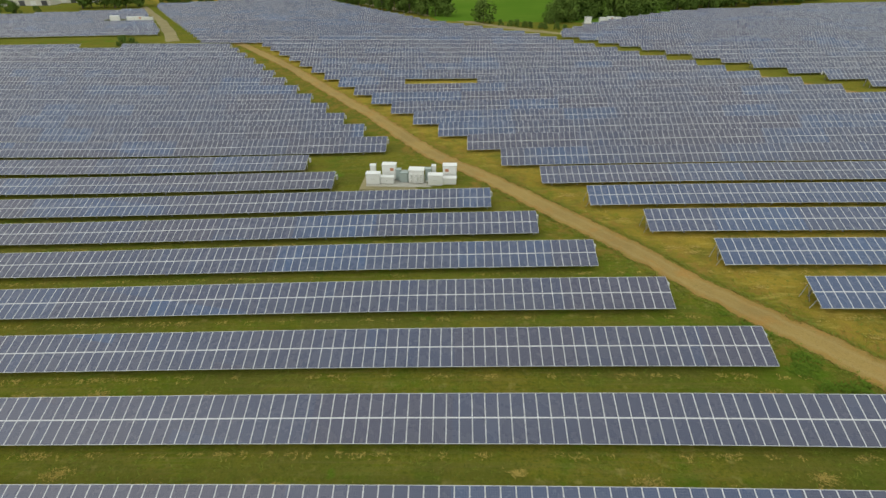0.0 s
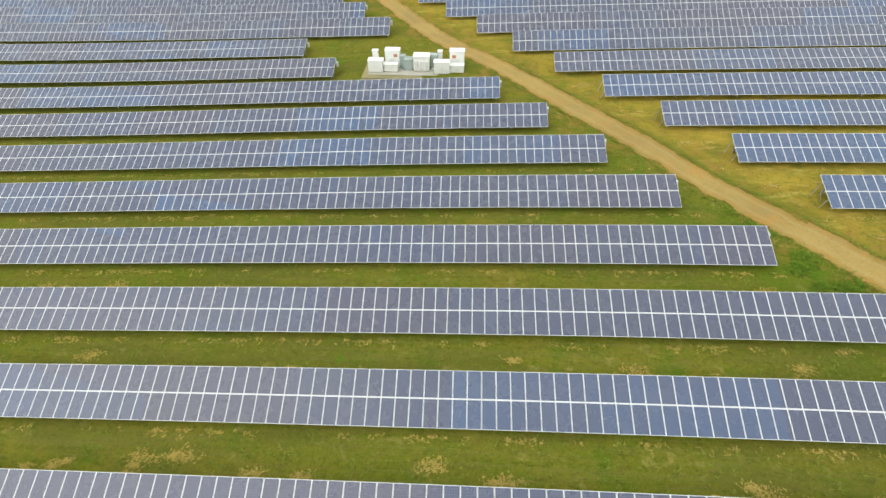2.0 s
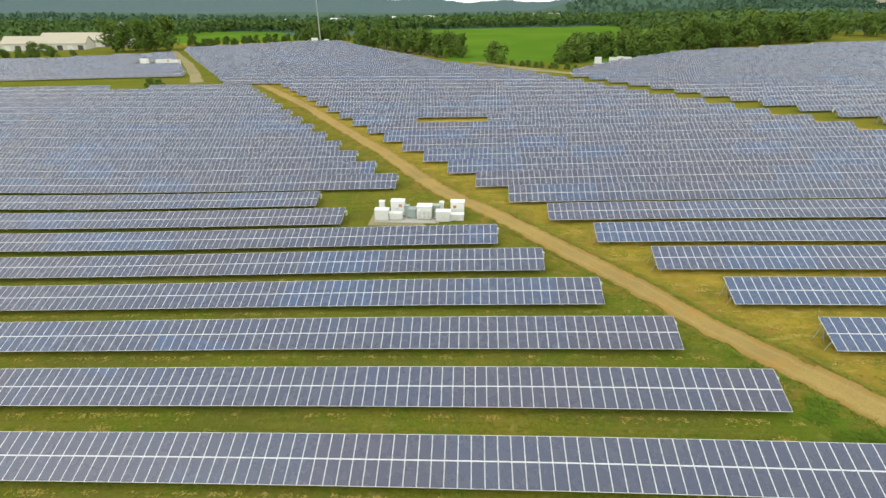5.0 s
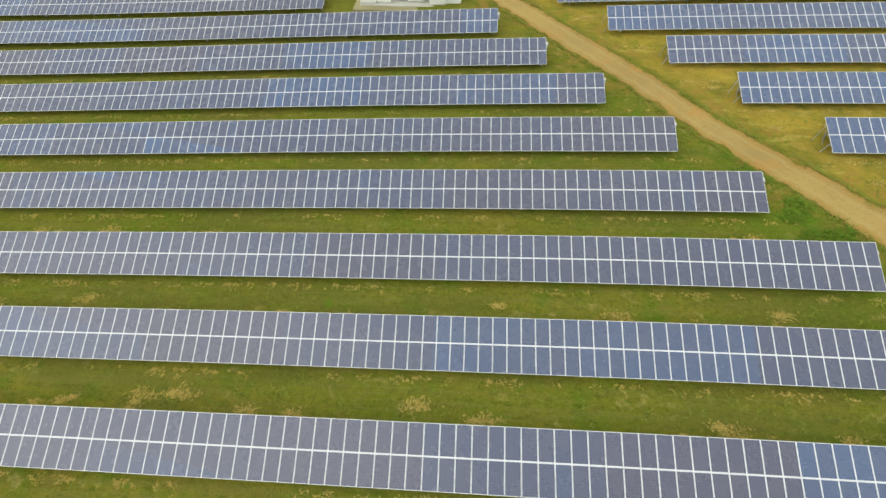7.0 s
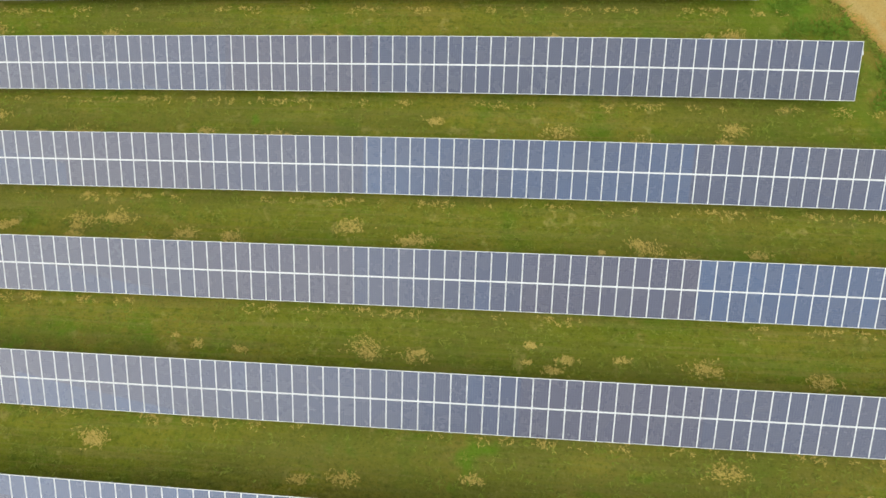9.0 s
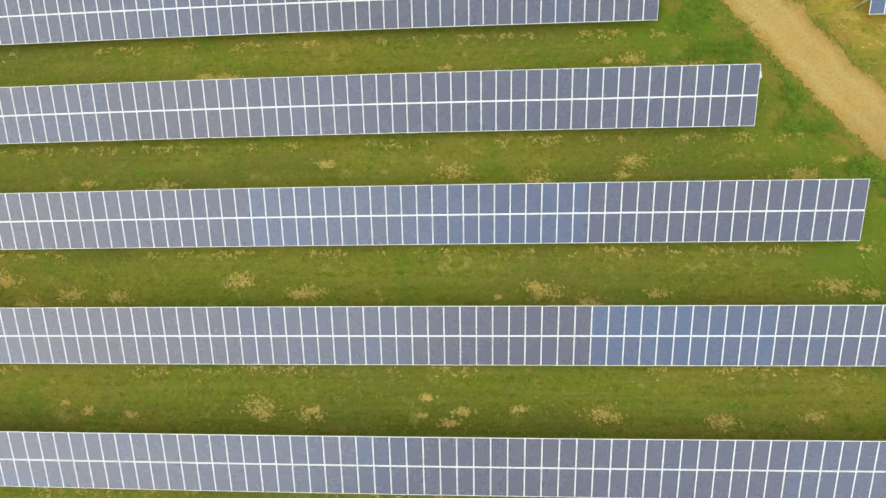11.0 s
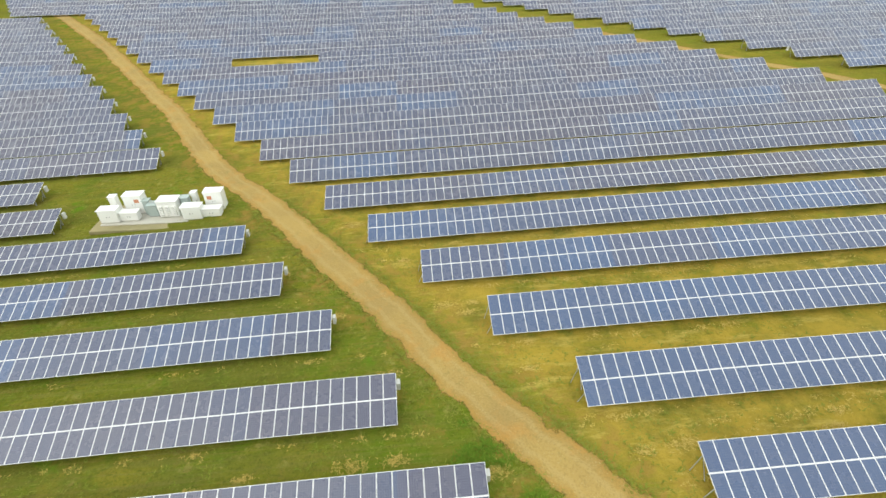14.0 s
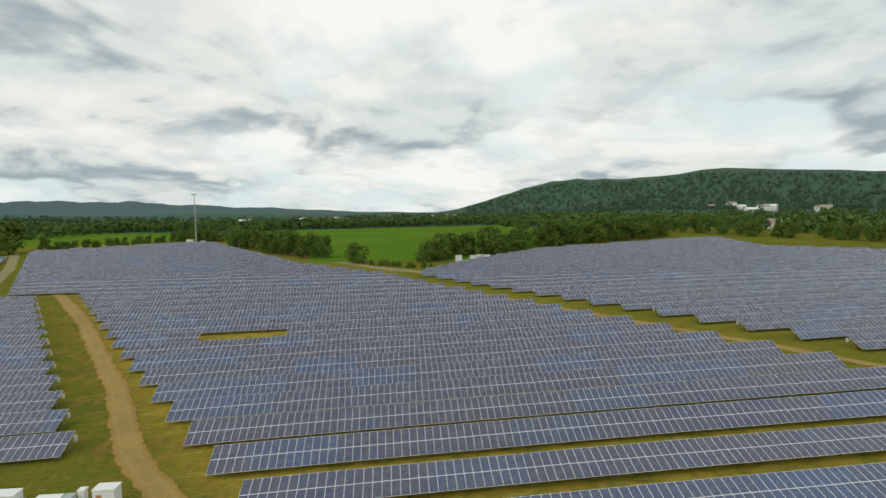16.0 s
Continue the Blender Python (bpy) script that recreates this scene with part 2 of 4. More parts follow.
def solar_material(blue=0.0):
    n, col, cell, local = panel_material()
    col = n.mix(blue, col, (0.03, 0.082, 0.2))
    uv = n.add("UVMap")
    uv.uv_map = "cells"
    n.put(uv.outputs[0], cell.inputs["Vector"])
    col = n.mix(n.math("MULTIPLY", cell.outputs["Color"], 0.42), col, (0.2, 0.21, 0.26))
    bars = n.add("TexWave")
    bars.bands_direction = "X"
    bars.inputs["Scale"].default_value = 6.1
    n.put(uv.outputs[0], bars.inputs["Vector"])
    col = n.mix(n.math("MULTIPLY", n.ramp(bars.outputs["Fac"], 0.55, 1.0), 0.35), col, (0.16, 0.17, 0.22))
    dust = n.noise(n.place(), 0.7, 4, 0.6)
    col = n.mix(n.math("MULTIPLY", n.ramp(dust, 0.4, 0.8), 0.07), col, (0.25, 0.24, 0.22))
    return n.done(col, n.math("ADD", 0.2, n.math("MULTIPLY", dust, 0.14)), spec=0.6)


def plain_material(name, colour, rough=0.6, metal=0.0, wear=(0.4, 0.38, 0.33), amount=0.25, scale=1.5):
    n = Nodes(name)
    p = n.place()
    col = n.mix(n.math("MULTIPLY", n.ramp(n.noise(p, scale, 5, 0.65), 0.45, 0.8), amount), colour, wear)
    col = n.mix(n.math("MULTIPLY", n.noise(p, scale * 9, 3), 0.12), col, tuple(c * 0.6 for c in colour))
    return n.done(col, rough, metal)


def leaf_material(name, a, b, c):
    n = Nodes(name)
    geo, info = n.add("NewGeometry"), n.add("ObjectInfo")
    col = n.mix(geo.outputs["Random Per Island"], a, b)
    col = n.mix(n.math("MULTIPLY", info.outputs["Random"], 0.6), col, c)
    col = n.mix(n.math("MULTIPLY", n.ramp(n.noise(n.place(), 0.03, 4), 0.4, 0.65), 0.5), col, c)
    return n.done(col, 0.95, spec=0.05)


def crop_material():
    n = Nodes("young_crop")
    p = n.place()
    col = n.mix(n.ramp(n.noise(p, 0.012, 5), 0.35, 0.65), (0.085, 0.17, 0.016), (0.115, 0.2, 0.022))
    col = n.mix(n.math("MULTIPLY", n.ramp(n.noise(p, 0.4, 4, 0.6, (0.15, 1.0, 1.0)), 0.45, 0.7), 0.3), col, (0.068, 0.13, 0.014))
    n.bump(n.noise(p, 1.2, 4), 0.5, 0.3)
    return n.done(col, 1.0, spec=0.0)


GRASS = grass_material()
DIRT = road_material()
TRACK = earth_material("pale_dry_soil", (0.3, 0.25, 0.12), (0.24, 0.2, 0.09), (0.33, 0.27, 0.14))
GRAVEL = earth_material("grey_gravel", (0.33, 0.28, 0.15), (0.26, 0.23, 0.12), (0.38, 0.33, 0.2))
CELLS, CELLS_SLATE, CELLS_BLUE = solar_material(), solar_material(0.32), solar_material(0.52)
FRAME = plain_material("anodised_aluminium", (0.7, 0.7, 0.71), 0.5, 0.0, (0.5, 0.5, 0.5), 0.2)
BACK = plain_material("white_backsheet", (0.5, 0.5, 0.5), 0.7)
STEEL = plain_material("galvanised_steel", (0.42, 0.43, 0.44), 0.5, 0.6)
WHITE = plain_material("white_enamel", (0.8, 0.8, 0.77), 0.4, 0.0, (0.5, 0.45, 0.35), 0.12)
GREY = plain_material("grey_green_enamel", (0.36, 0.42, 0.4), 0.45, 0.0, (0.25, 0.25, 0.2), 0.2)
DARK = plain_material("dark_louvre", (0.06, 0.06, 0.065), 0.6)
CONCRETE = plain_material("pale_concrete", (0.48, 0.46, 0.4), 0.85, 0.0, (0.3, 0.28, 0.22), 0.4, 0.6)
BARK = plain_material("bark", (0.1, 0.075, 0.05), 0.9)
LEAF = leaf_material("broad_leaves", (0.09, 0.145, 0.028), (0.145, 0.205, 0.04), (0.11, 0.175, 0.034))
WOOD_LEAF = leaf_material("woodland_canopy", (0.075, 0.125, 0.036), (0.115, 0.17, 0.048), (0.085, 0.145, 0.042))
CROP = crop_material()
ROOF_TAN = plain_material("tan_shingles", (0.34, 0.26, 0.2), 0.85, 0.0, (0.24, 0.2, 0.17), 0.4)
WALL_PALE = plain_material("pale_siding", (0.68, 0.65, 0.58), 0.75)
GLASS_DARK = plain_material("window_glass", (0.03, 0.035, 0.04), 0.08)
WEED = leaf_material("weeds", (0.075, 0.145, 0.012), (0.15, 0.215, 0.026), (0.1, 0.17, 0.016))
STRAW = leaf_material("dry_straw", (0.48, 0.35, 0.09), (0.56, 0.42, 0.13), (0.42, 0.31, 0.07))
ROOF_BEIGE = plain_material("beige_metal_roof", (0.5, 0.44, 0.33), 0.6, 0.0, (0.35, 0.3, 0.22), 0.4, 0.2)
SHED_WHITE = plain_material("weathered_white_paint", (0.55, 0.55, 0.52), 0.55)

# ---- the lie of the land ----
SLOPE = (-0.62, 2.1, 2.83)
SWELL = [-0.13, -1.57, -1.73, 2.33, -0.41, -0.88, -0.01, 0.21, -1.11, -2.83, 1.55, 0.02, 0.24, 0.4, 0.52, 1.23, -0.3, -1.23, 0.08, 1.51, 0.53, 0.13, 0.69, 1.43, 0.98, 0.4, 0.42, 0.09, -0.05, -0.19, 0.11, 0.19, -0.84, -0.74, -0.16, -0.01, -0.05, 0.01, -0.09, -0.6, -0.46, -0.09]
CENTRES = [(x, y) for y in range(-40, 361, 80) for x in range(-240, 241, 80)]


def smooth(a, b, v):
    s = np.clip((v - a) / (b - a), 0, 1)
    return s * s * (3 - 2 * s)


def land(x, y):
    """Height of the ground: a tilted plain with broad swells, and wooded hills a few kilometres off."""
    x, y = np.asarray(x, float), np.asarray(y, float)
    z = SLOPE[0] + SLOPE[1] * np.clip(x, -320, 320) / 100 + SLOPE[2] * np.clip(y, -120, 440) / 100
    for (a, b), h in zip(CENTRES, SWELL):
        z = z + h * np.exp(-((x - a) ** 2 + (y - b) ** 2) / 11250)
    r, az = np.hypot(x, y), np.degrees(np.arctan2(x, np.maximum(y, 1)))
    ridge = 12 + 5 * np.sin(az * 0.31 + 1) + 168 * smooth(4, 19, az) + 4 * np.sin(az * 2.1) * smooth(9, 20, az)
    ridge = ridge + 18 * np.exp(-((az - 21) / 3) ** 2) + 44 * np.exp(-((az - 36) / 6) ** 2)
    near = 24 * smooth(14, 30, az) * smooth(900, 1700, r)
    return z + np.where(y > 0, ridge * smooth(1700, 3000, r) + near, 0) - 6 * smooth(450, 800, r)


CX, CY = np.array([c[0] for c in CENTRES], float), np.array([c[1] for c in CENTRES], float)
CH = np.array(SWELL)


def one(x, y):
    """The same height for a single place within the farm."""
    if x * x + y * y > 202500:
        return float(land(x, y))
    z = SLOPE[0] + SLOPE[1] * min(max(x, -320), 320) / 100 + SLOPE[2] * min(max(y, -120), 440) / 100
    return z + float((CH * np.exp(-((CX - x) ** 2 + (CY - y) ** 2) / 11250)).sum())


def mesh_of(name, verts, faces, mats, which=None, soft=False):
    me = bpy.data.meshes.new(name)
    me.from_pydata([tuple(v) for v in verts], [], faces)
    for m in mats if isinstance(mats, (list, tuple)) else [mats]:
        me.materials.append(m)
    if which is not None:
        me.polygons.foreach_set("material_index", np.asarray(which, dtype=np.int32))
    if soft:
        me.polygons.foreach_set("use_smooth", np.ones(len(me.polygons), dtype=bool))
    me.update()
    return me


def spaced(a, b, step, far_a, far_b):
    v = list(np.arange(a, b + 0.1, step))
    s, p = step, b
    while p < far_b:
        s *= 1.1
        p += s
        v.append(p)
    s, p = step, a
    while p > far_a:
        s *= 1.1
        p -= s
        v.insert(0, p)
    return np.array(v)


def sheet(xs, ys, lift=0.0):
    gx, gy = np.meshgrid(xs, ys)
    z = land(gx, gy) + lift
    n, m = len(xs), len(ys)
    verts = np.stack([gx.ravel(), gy.ravel(), z.ravel()], 1)
    i = np.arange(n * m).reshape(m, n)
    faces = np.stack([i[:-1, :-1].ravel(), i[:-1, 1:].ravel(), i[1:, 1:].ravel(), i[1:, :-1].ravel()], 1)
    return verts, faces.tolist()


v, f = sheet(spaced(-300, 300, 3.0, -4600, 4600), spaced(-70, 440, 3.0, -1500, 5400))
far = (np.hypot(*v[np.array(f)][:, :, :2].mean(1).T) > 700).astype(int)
# far ground in forest green, with bluish distance haze mixed into the colour
HAZED_HILL = leaf_material("hill_forest", (0.05, 0.095, 0.062), (0.05, 0.095, 0.062), (0.066, 0.115, 0.072))
tagged(new("ground", mesh_of("ground", v, f, [GRASS, HAZED_HILL], far, True)), "rolling yellow-green meadow ground reaching wooded hills", "ground", kind="structure")


def far_ridge():
    """A long ridge on the horizon, kilometres behind the plain, painted in haze blue-green."""
    az = np.arange(-62, 24, 0.15)
    rise = 1.0 + 0.85 * np.exp(-((az + 10.5) / 10) ** 2) + 0.25 * smooth(-10, 5, az)
    rise = rise + 0.05 * np.sin(az * 0.9) + 0.04 * np.sin(az * 2.3 + 1) + 0.02 * np.sin(az * 5.9)
    g = np.random.default_rng(77)
    rise = rise + g.normal(0, 0.012, len(az))
    verts, faces, k = [], [], len(az)
    for r, part_up in ((4700, -0.02), (5200, 0.3), (5600, 0.62), (6000, 1.0), (6600, 0.8)):
        for a, up in zip(az, rise):
            t = radians(a)
            wave = 1 + 0.12 * math.sin(a * 0.8 + r * 0.01) * (1 if part_up < 0.9 else 0)
            verts.append((r * math.sin(t), r * math.cos(t), 34 * part_up * min(1, part_up * 1.2) + r * math.tan(radians(up)) * part_up * wave))
    for b in range(4):
        faces += [(b * k + i, b * k + i + 1, (b + 1) * k + i + 1, (b + 1) * k + i) for i in range(k - 1)]
    # woods paled towards blue: distance haze painted into the base colour
    blue = leaf_material("hazed_far_woods", (0.075, 0.12, 0.125), (0.075, 0.12, 0.125), (0.105, 0.15, 0.145))
    tagged(new("backdrop", mesh_of("backdrop", verts, faces, blue, soft=True)), "long wooded ridge on the horizon, blue-green with painted haze", "ridge", kind="structure")


far_ridge()


def strip(name, line, width, mat, label, lift=0.05, ragged=0.5, seed=1):
    """A worn track draped on the ground along a line of plan points."""
    rng = random.Random(seed)
    pts = [Vector((*p, 0)) for p in line]
    dense = []
    for a, b in zip(pts, pts[1:]):
        k = max(1, int((b - a).length / 1.2))
        dense += [a.lerp(b, i / k) for i in range(k)]
    dense.append(pts[-1])
    for _ in range(6):
        dense = [dense[0]] + [(dense[i - 1] + dense[i] * 2 + dense[i + 1]) / 4 for i in range(1, len(dense) - 1)] + [dense[-1]]
    verts, faces, cols = [], [], 8
    for i, p in enumerate(dense):
        d = (dense[min(i + 1, len(dense) - 1)] - dense[max(i - 1, 0)]).normalized()
        side = Vector((d.y, -d.x, 0))
        wl = width / 2 + rng.uniform(-1, 1) * ragged * 0.5 + 0.4 * ragged * math.sin(i * 0.21)
        wr = width / 2 + rng.uniform(-1, 1) * ragged * 0.5 + 0.4 * ragged * math.sin(i * 0.17 + 2)
        for c in range(cols + 1):
            u = -wl + (wl + wr) * c / cols
            q = p + side * u
            edge = -0.04 if c in (0, cols) else 0.0
            rut = -0.03 if c in (2, 6) else 0.0
            verts.append((q.x, q.y, one(q.x, q.y) + lift + edge + rut))
    for i in range(len(dense) - 1):
        for c in range(cols):
            k = i * (cols + 1) + c
            faces.append((k, k + 1, k + cols + 2, k + cols + 1))
    me = mesh_of(name, verts, faces, mat, soft=True)
    uv = me.uv_layers.new(name="across")
    idx = np.empty(len(me.loops), dtype=np.int32)
    me.loops.foreach_get("vertex_index", idx)
    uv.data.foreach_set("uv", np.stack([(idx % (cols + 1)) / cols * 2 - 1, idx // (cols + 1)], 1).astype(np.float32).ravel())
    return tagged(new(name, me), label, "road", kind="structure")


ROAD = [(66, -8), (54, 10), (46.4, 20.3), (40.3, 27.5), (34.9, 35), (27.2, 44.3), (20.8, 54.3), (13.4, 64), (5.3, 75), (-5.1, 87.5), (-14.5, 102), (-22.8, 115.9), (-36.8, 134.5), (-52.5, 157), (-78, 188.5), (-90, 203)]
strip("dirt_road", ROAD, 4.6, DIRT, "worn sandy dirt service road between solar rows")
strip("farm_track", [(-118, 206), (-131, 228), (-168, 287), (-231, 377)], 5.0, TRACK, "pale dry farm track beside the solar rows", seed=2)
strip("farm_track", [(135, 72), (124, 86), (113.5, 100), (108.5, 108), (103, 115), (97.5, 122.5), (88, 136), (70, 160), (48, 190), (34, 212)], 3.4, DIRT, "winding dirt track in the gap between solar blocks", seed=4)
strip("field_edge_track", [(60, 219), (34, 236), (10, 262), (-28, 318), (-92, 418)], 7.0, TRACK, "dry mown strip along the field edge", seed=3, ragged=1.5)


def field(name, near, back, y0, y1, lift, mat, label):
    """A standing crop: a raised sheet with upright edges."""
    xs, ys = np.linspace(0, 1, 40), np.linspace(0, 1, 40)
    gx, gy = np.meshgrid(xs, ys)
    y = y0 + (y1 - y0) * gy
    left, right = near[0] + (back[0] - near[0]) * gy, near[1] + (back[1] - near[1]) * gy
    x = left + (right - left) * gx
    z = land(x, y) + lift * np.where((gx == 0) | (gx == 1) | (gy == 0) | (gy == 1), -0.2, 1.0)
    i = np.arange(1600).reshape(40, 40)
    faces = np.stack([i[:-1, :-1].ravel(), i[:-1, 1:].ravel(), i[1:, 1:].ravel(), i[1:, :-1].ravel()], 1).tolist()
    verts = np.stack([x.ravel(), y.ravel(), z.ravel()], 1)
    return tagged(new(name, mesh_of(name, verts, faces, mat, soft=True)), label, "field", kind="structure")


field("crop_field", (-12, 120), (-175, 245), 272, 850, 0.6, CROP, "bright green crop field behind the trees")
field("crop_field", (-330, -135), (-760, -330), 452, 860, 0.6, CROP, "bright green crop field beyond a hedge line")

# upper edge of each solar row, from the row behind the first camera place northwards
ROW_TOPS = [-11.96, -4.15, 3.64, 11.51, 19.41, 27.34, 35.34, 43.35, 51.36, 59.29, 67.15, 75.08, 83.03]


def top_of(n):
    return ROW_TOPS[n + 2] if n <= 10 else ROW_TOPS[12] + 7.94 * (n - 10)


def box_mesh(name, sx, sy, sz, mat, bevel=0.0, at=(0, 0, 0)):
    bm = bmesh.new()
    bmesh.ops.create_cube(bm, size=1, matrix=Matrix.Translation(at) @ Matrix.Diagonal((sx, sy, sz, 1)))
    if bevel:
        bmesh.ops.bevel(bm, geom=bm.edges[:], offset=bevel, segments=2, affect="EDGES", profile=0.5)
    me = bpy.data.meshes.new(name)
    bm.to_mesh(me)
    bm.free()
    me.materials.append(mat)
    return me

# ---- trees and woods ----
def tube(verts, faces, a, b, ra, rb, sides=7):
    """Adds a tapered limb from a to b."""
    d = (b - a).normalized()
    u = d.cross(Vector((0.3, 0.9, 0.2))).normalized()
    w = d.cross(u)
    k = len(verts)
    for p, r in ((a, ra), (b, rb)):
        for i in range(sides):
            t = 2 * math.pi * i / sides
            verts.append(p + (u * math.cos(t) + w * math.sin(t)) * r)
    faces += [(k + i, k + (i + 1) % sides, k + sides + (i + 1) % sides, k + sides + i) for i in range(sides)]


def tree_meshes(seed, tall, wide, leaves, size):
    """Trunk with limbs, and a crown of leaf sprays gathered in uneven clumps."""
    rng = random.Random(seed)
    tv, tf, clumps = [], [], []
    p, r = Vector((0, 0, -0.4)), tall * 0.022
    for i in range(5):
        q = p + Vector((rng.uniform(-0.3, 0.3), rng.uniform(-0.3, 0.3), tall * 0.15))
        tube(tv, tf, p, q, r, r * 0.8)
        p, r = q, r * 0.8
        if i >= 1:
            for _ in range(3):
                t = rng.uniform(0, 2 * math.pi)
                reach = wide * rng.uniform(0.28, 0.48) * (1.1 - 0.12 * i)
                e = p + Vector((math.cos(t) * reach, math.sin(t) * reach, tall * rng.uniform(0.04, 0.16)))
                tube(tv, tf, p, e, r * 0.5, r * 0.12, 5)
                clumps.append((e, rng.uniform(0.16, 0.27) * wide))
    clumps += [(p + Vector((rng.uniform(-1, 1) * wide * 0.18, rng.uniform(-1, 1) * wide * 0.18, tall * rng.uniform(0.0, 0.17))), wide * rng.uniform(0.17, 0.26)) for _ in range(5)]
    for _ in range(6):
        t = rng.uniform(0, 2 * math.pi)
        clumps.append((Vector((math.cos(t) * wide * 0.33, math.sin(t) * wide * 0.33, tall * rng.uniform(0.14, 0.35))), wide * rng.uniform(0.15, 0.24)))
    lv, lf = [], []
    for i in range(leaves):
        c, rad = clumps[i % len(clumps)]
        d = Vector((rng.gauss(0, 1), rng.gauss(0, 1), rng.gauss(0, 0.85))).normalized()
        q = c + d * rad * rng.uniform(0.55, 1.08)
        n = (d + Vector((rng.uniform(-0.7, 0.7), rng.uniform(-0.7, 0.7), rng.uniform(-0.2, 0.9)))).normalized()
        u = n.orthogonal().normalized()
        w = n.cross(u)
        a = rng.uniform(0, 6.28)
        u, w = u * math.cos(a) + w * math.sin(a), w * math.cos(a) - u * math.sin(a)
        s = size * rng.uniform(0.6, 1.3)
        k = len(lv)
        lv += [q - u * s, q + w * s * 0.55 + n * s * 0.15, q + u * s, q - w * s * 0.55 + n * s * 0.15]
        lf.append((k, k + 1, k + 2, k + 3))
    return mesh_of("trunk", tv, tf, BARK, soft=True), mesh_of("crown", lv, lf, LEAF)


KINDS = [tree_meshes(11, 13, 11, 1500, 0.62), tree_meshes(12, 16, 11, 1600, 0.66), tree_meshes(13, 11, 12, 1500, 0.62), tree_meshes(14, 15, 14, 1800, 0.7), tree_meshes(15, 5.5, 6, 700, 0.4)]
WORDS = ["round-crowned green broadleaf tree at the field edge", "tall dark green broadleaf tree in a tree line", "wide spreading green broadleaf tree beside the crop field", "large full-crowned dark green broadleaf tree", "low bushy green shrub in rough grass"]


def tree(kind, x, y, scale, turn):
    m = pose(x, y, one(x, y), 0, 0, turn) @ Matrix.Diagonal((scale, scale, scale, 1))
    name = "shrub" if kind == 4 else "tree"
    ob = new(name)
    ob.matrix_basis = m
    tagged(ob, WORDS[kind], name, "shrubs" if kind == 4 else "trees round the solar farm")
    for data, part_name in zip(KINDS[kind], ("trunk", "crown")):
        child = new(part_name, data)
        child.parent = ob


rng = random.Random(5)


def tree_line(a, b, gap, depth, low, high, kinds=(0, 1, 2, 3)):
    """Trees along a line of the plan, with some depth behind it."""
    a, b = Vector(a), Vector(b)
    n = max(1, int((b - a).length / gap))
    side = Vector((-(b - a).y, (b - a).x)).normalized()
    for i in range(n):
        p = a.lerp(b, (i + rng.uniform(0.1, 0.9)) / n) + side * rng.uniform(0, depth)
        tree(rng.choice(kinds), p.x, p.y, rng.uniform(low, high), rng.uniform(0, 360))


tree_line((-46, 326), (-99, 392), 7, -9, 0.8, 1.15)
tree_line((-10, 290), (-46, 326), 7, -5, 0.75, 1.05)
tree_line((6, 268), (13, 266), 5, 2, 0.8, 0.95, (1, 2))
tree_line((56, 284), (92, 292), 4.5, 9, 0.9, 1.15)
tree_line((46, 272), (58, 281), 5, 6, 0.85, 1.1)
tree_line((38, 268), (43, 266), 6, 2, 0.5, 0.6, (2,))
tree_line((92, 286), (118, 322), 6.5, 16, 0.8, 1.25)
tree_line((118, 326), (196, 345), 6.0, 30, 0.95, 1.4)
tree_line((196, 347), (250, 362), 6.0, 30, 0.95, 1.35)
tree_line((283, 424), (345, 306), 8, -22, 0.7, 1.1)
tree_line((345, 304), (440, 205), 9, -24, 0.7, 1.1)
tree_line((-112, 431), (-160, 446), 4.5, -8, 0.65, 0.95)
tree_line((-160, 446), (-214, 382), 4.2, -7, 0.32, 0.55)
tree_line((-236, 384), (-275, 372), 6, 16, 1.1, 1.6, (1, 3))
tree_line((-226, 392), (-220, 400), 6, 4, 0.8, 0.95)
tree_line((-278, 344), (-345, 318), 9, 5, 0.35, 0.7)
tree_line((-300, 350), (-330, 372), 14, 10, 0.6, 0.9)
for i in range(9):
    tree(4, 19 + i * 3.4 + rng.uniform(-0.8, 0.8), 258 - i * 2.1, rng.uniform(0.42, 0.6), rng.uniform(0, 360))
tree(4, -133, 196, 0.7, 40)
tree(4, -129, 197.5, 0.55, 200)
tree(4, -226, 205, 0.3, 100)


# crowns of hills and far plain, bluer: haze put into the leaf colour
HAZED_LEAF = leaf_material("hazed_hill_canopy", (0.07, 0.125, 0.075), (0.09, 0.15, 0.085), (0.078, 0.138, 0.085))


def woods(name, spots, label, seed, mat=None):
    """Far woodland as one mass of crowns, each a loose spray of leaf clumps."""
    g = np.random.default_rng(seed)
    verts, k = [], 34
    for x, y, h in spots:
        z = one(x, y)
        c = g.normal(size=(k, 3))
        c /= np.linalg.norm(c, axis=1)[:, None]
        c *= g.uniform(0.55, 1.05, (k, 1))
        c = c * np.array([h * 0.4, h * 0.4, h * 0.45]) + np.array([x, y, z + h * 0.52])
        u, w = g.normal(size=(k, 3)), g.normal(size=(k, 3))
        u /= np.linalg.norm(u, axis=1)[:, None]
        w -= u * (u * w).sum(1)[:, None]
        w /= np.linalg.norm(w, axis=1)[:, None]
        s = g.uniform(0.1, 0.2, (k, 1)) * h
        verts.append(np.stack([c - u * s, c - w * s * 0.7, c + u * s, c + w * s * 0.7], 1).reshape(-1, 3))
    v = np.concatenate(verts)
    faces = np.arange(len(v)).reshape(-1, 4).tolist()
    tagged(new(name, mesh_of(name, v, faces, mat or WOOD_LEAF)), label, "woods", kind="stuff")


def scatter(n, keep, x0, x1, y0, y1, low, high, seed):
    g, spots = random.Random(seed), []
    while len(spots) < n:
        x, y = g.uniform(x0, x1), g.uniform(y0, y1)
        if keep(x, y):
            spots.append((x, y, g.uniform(low, high)))
    return spots


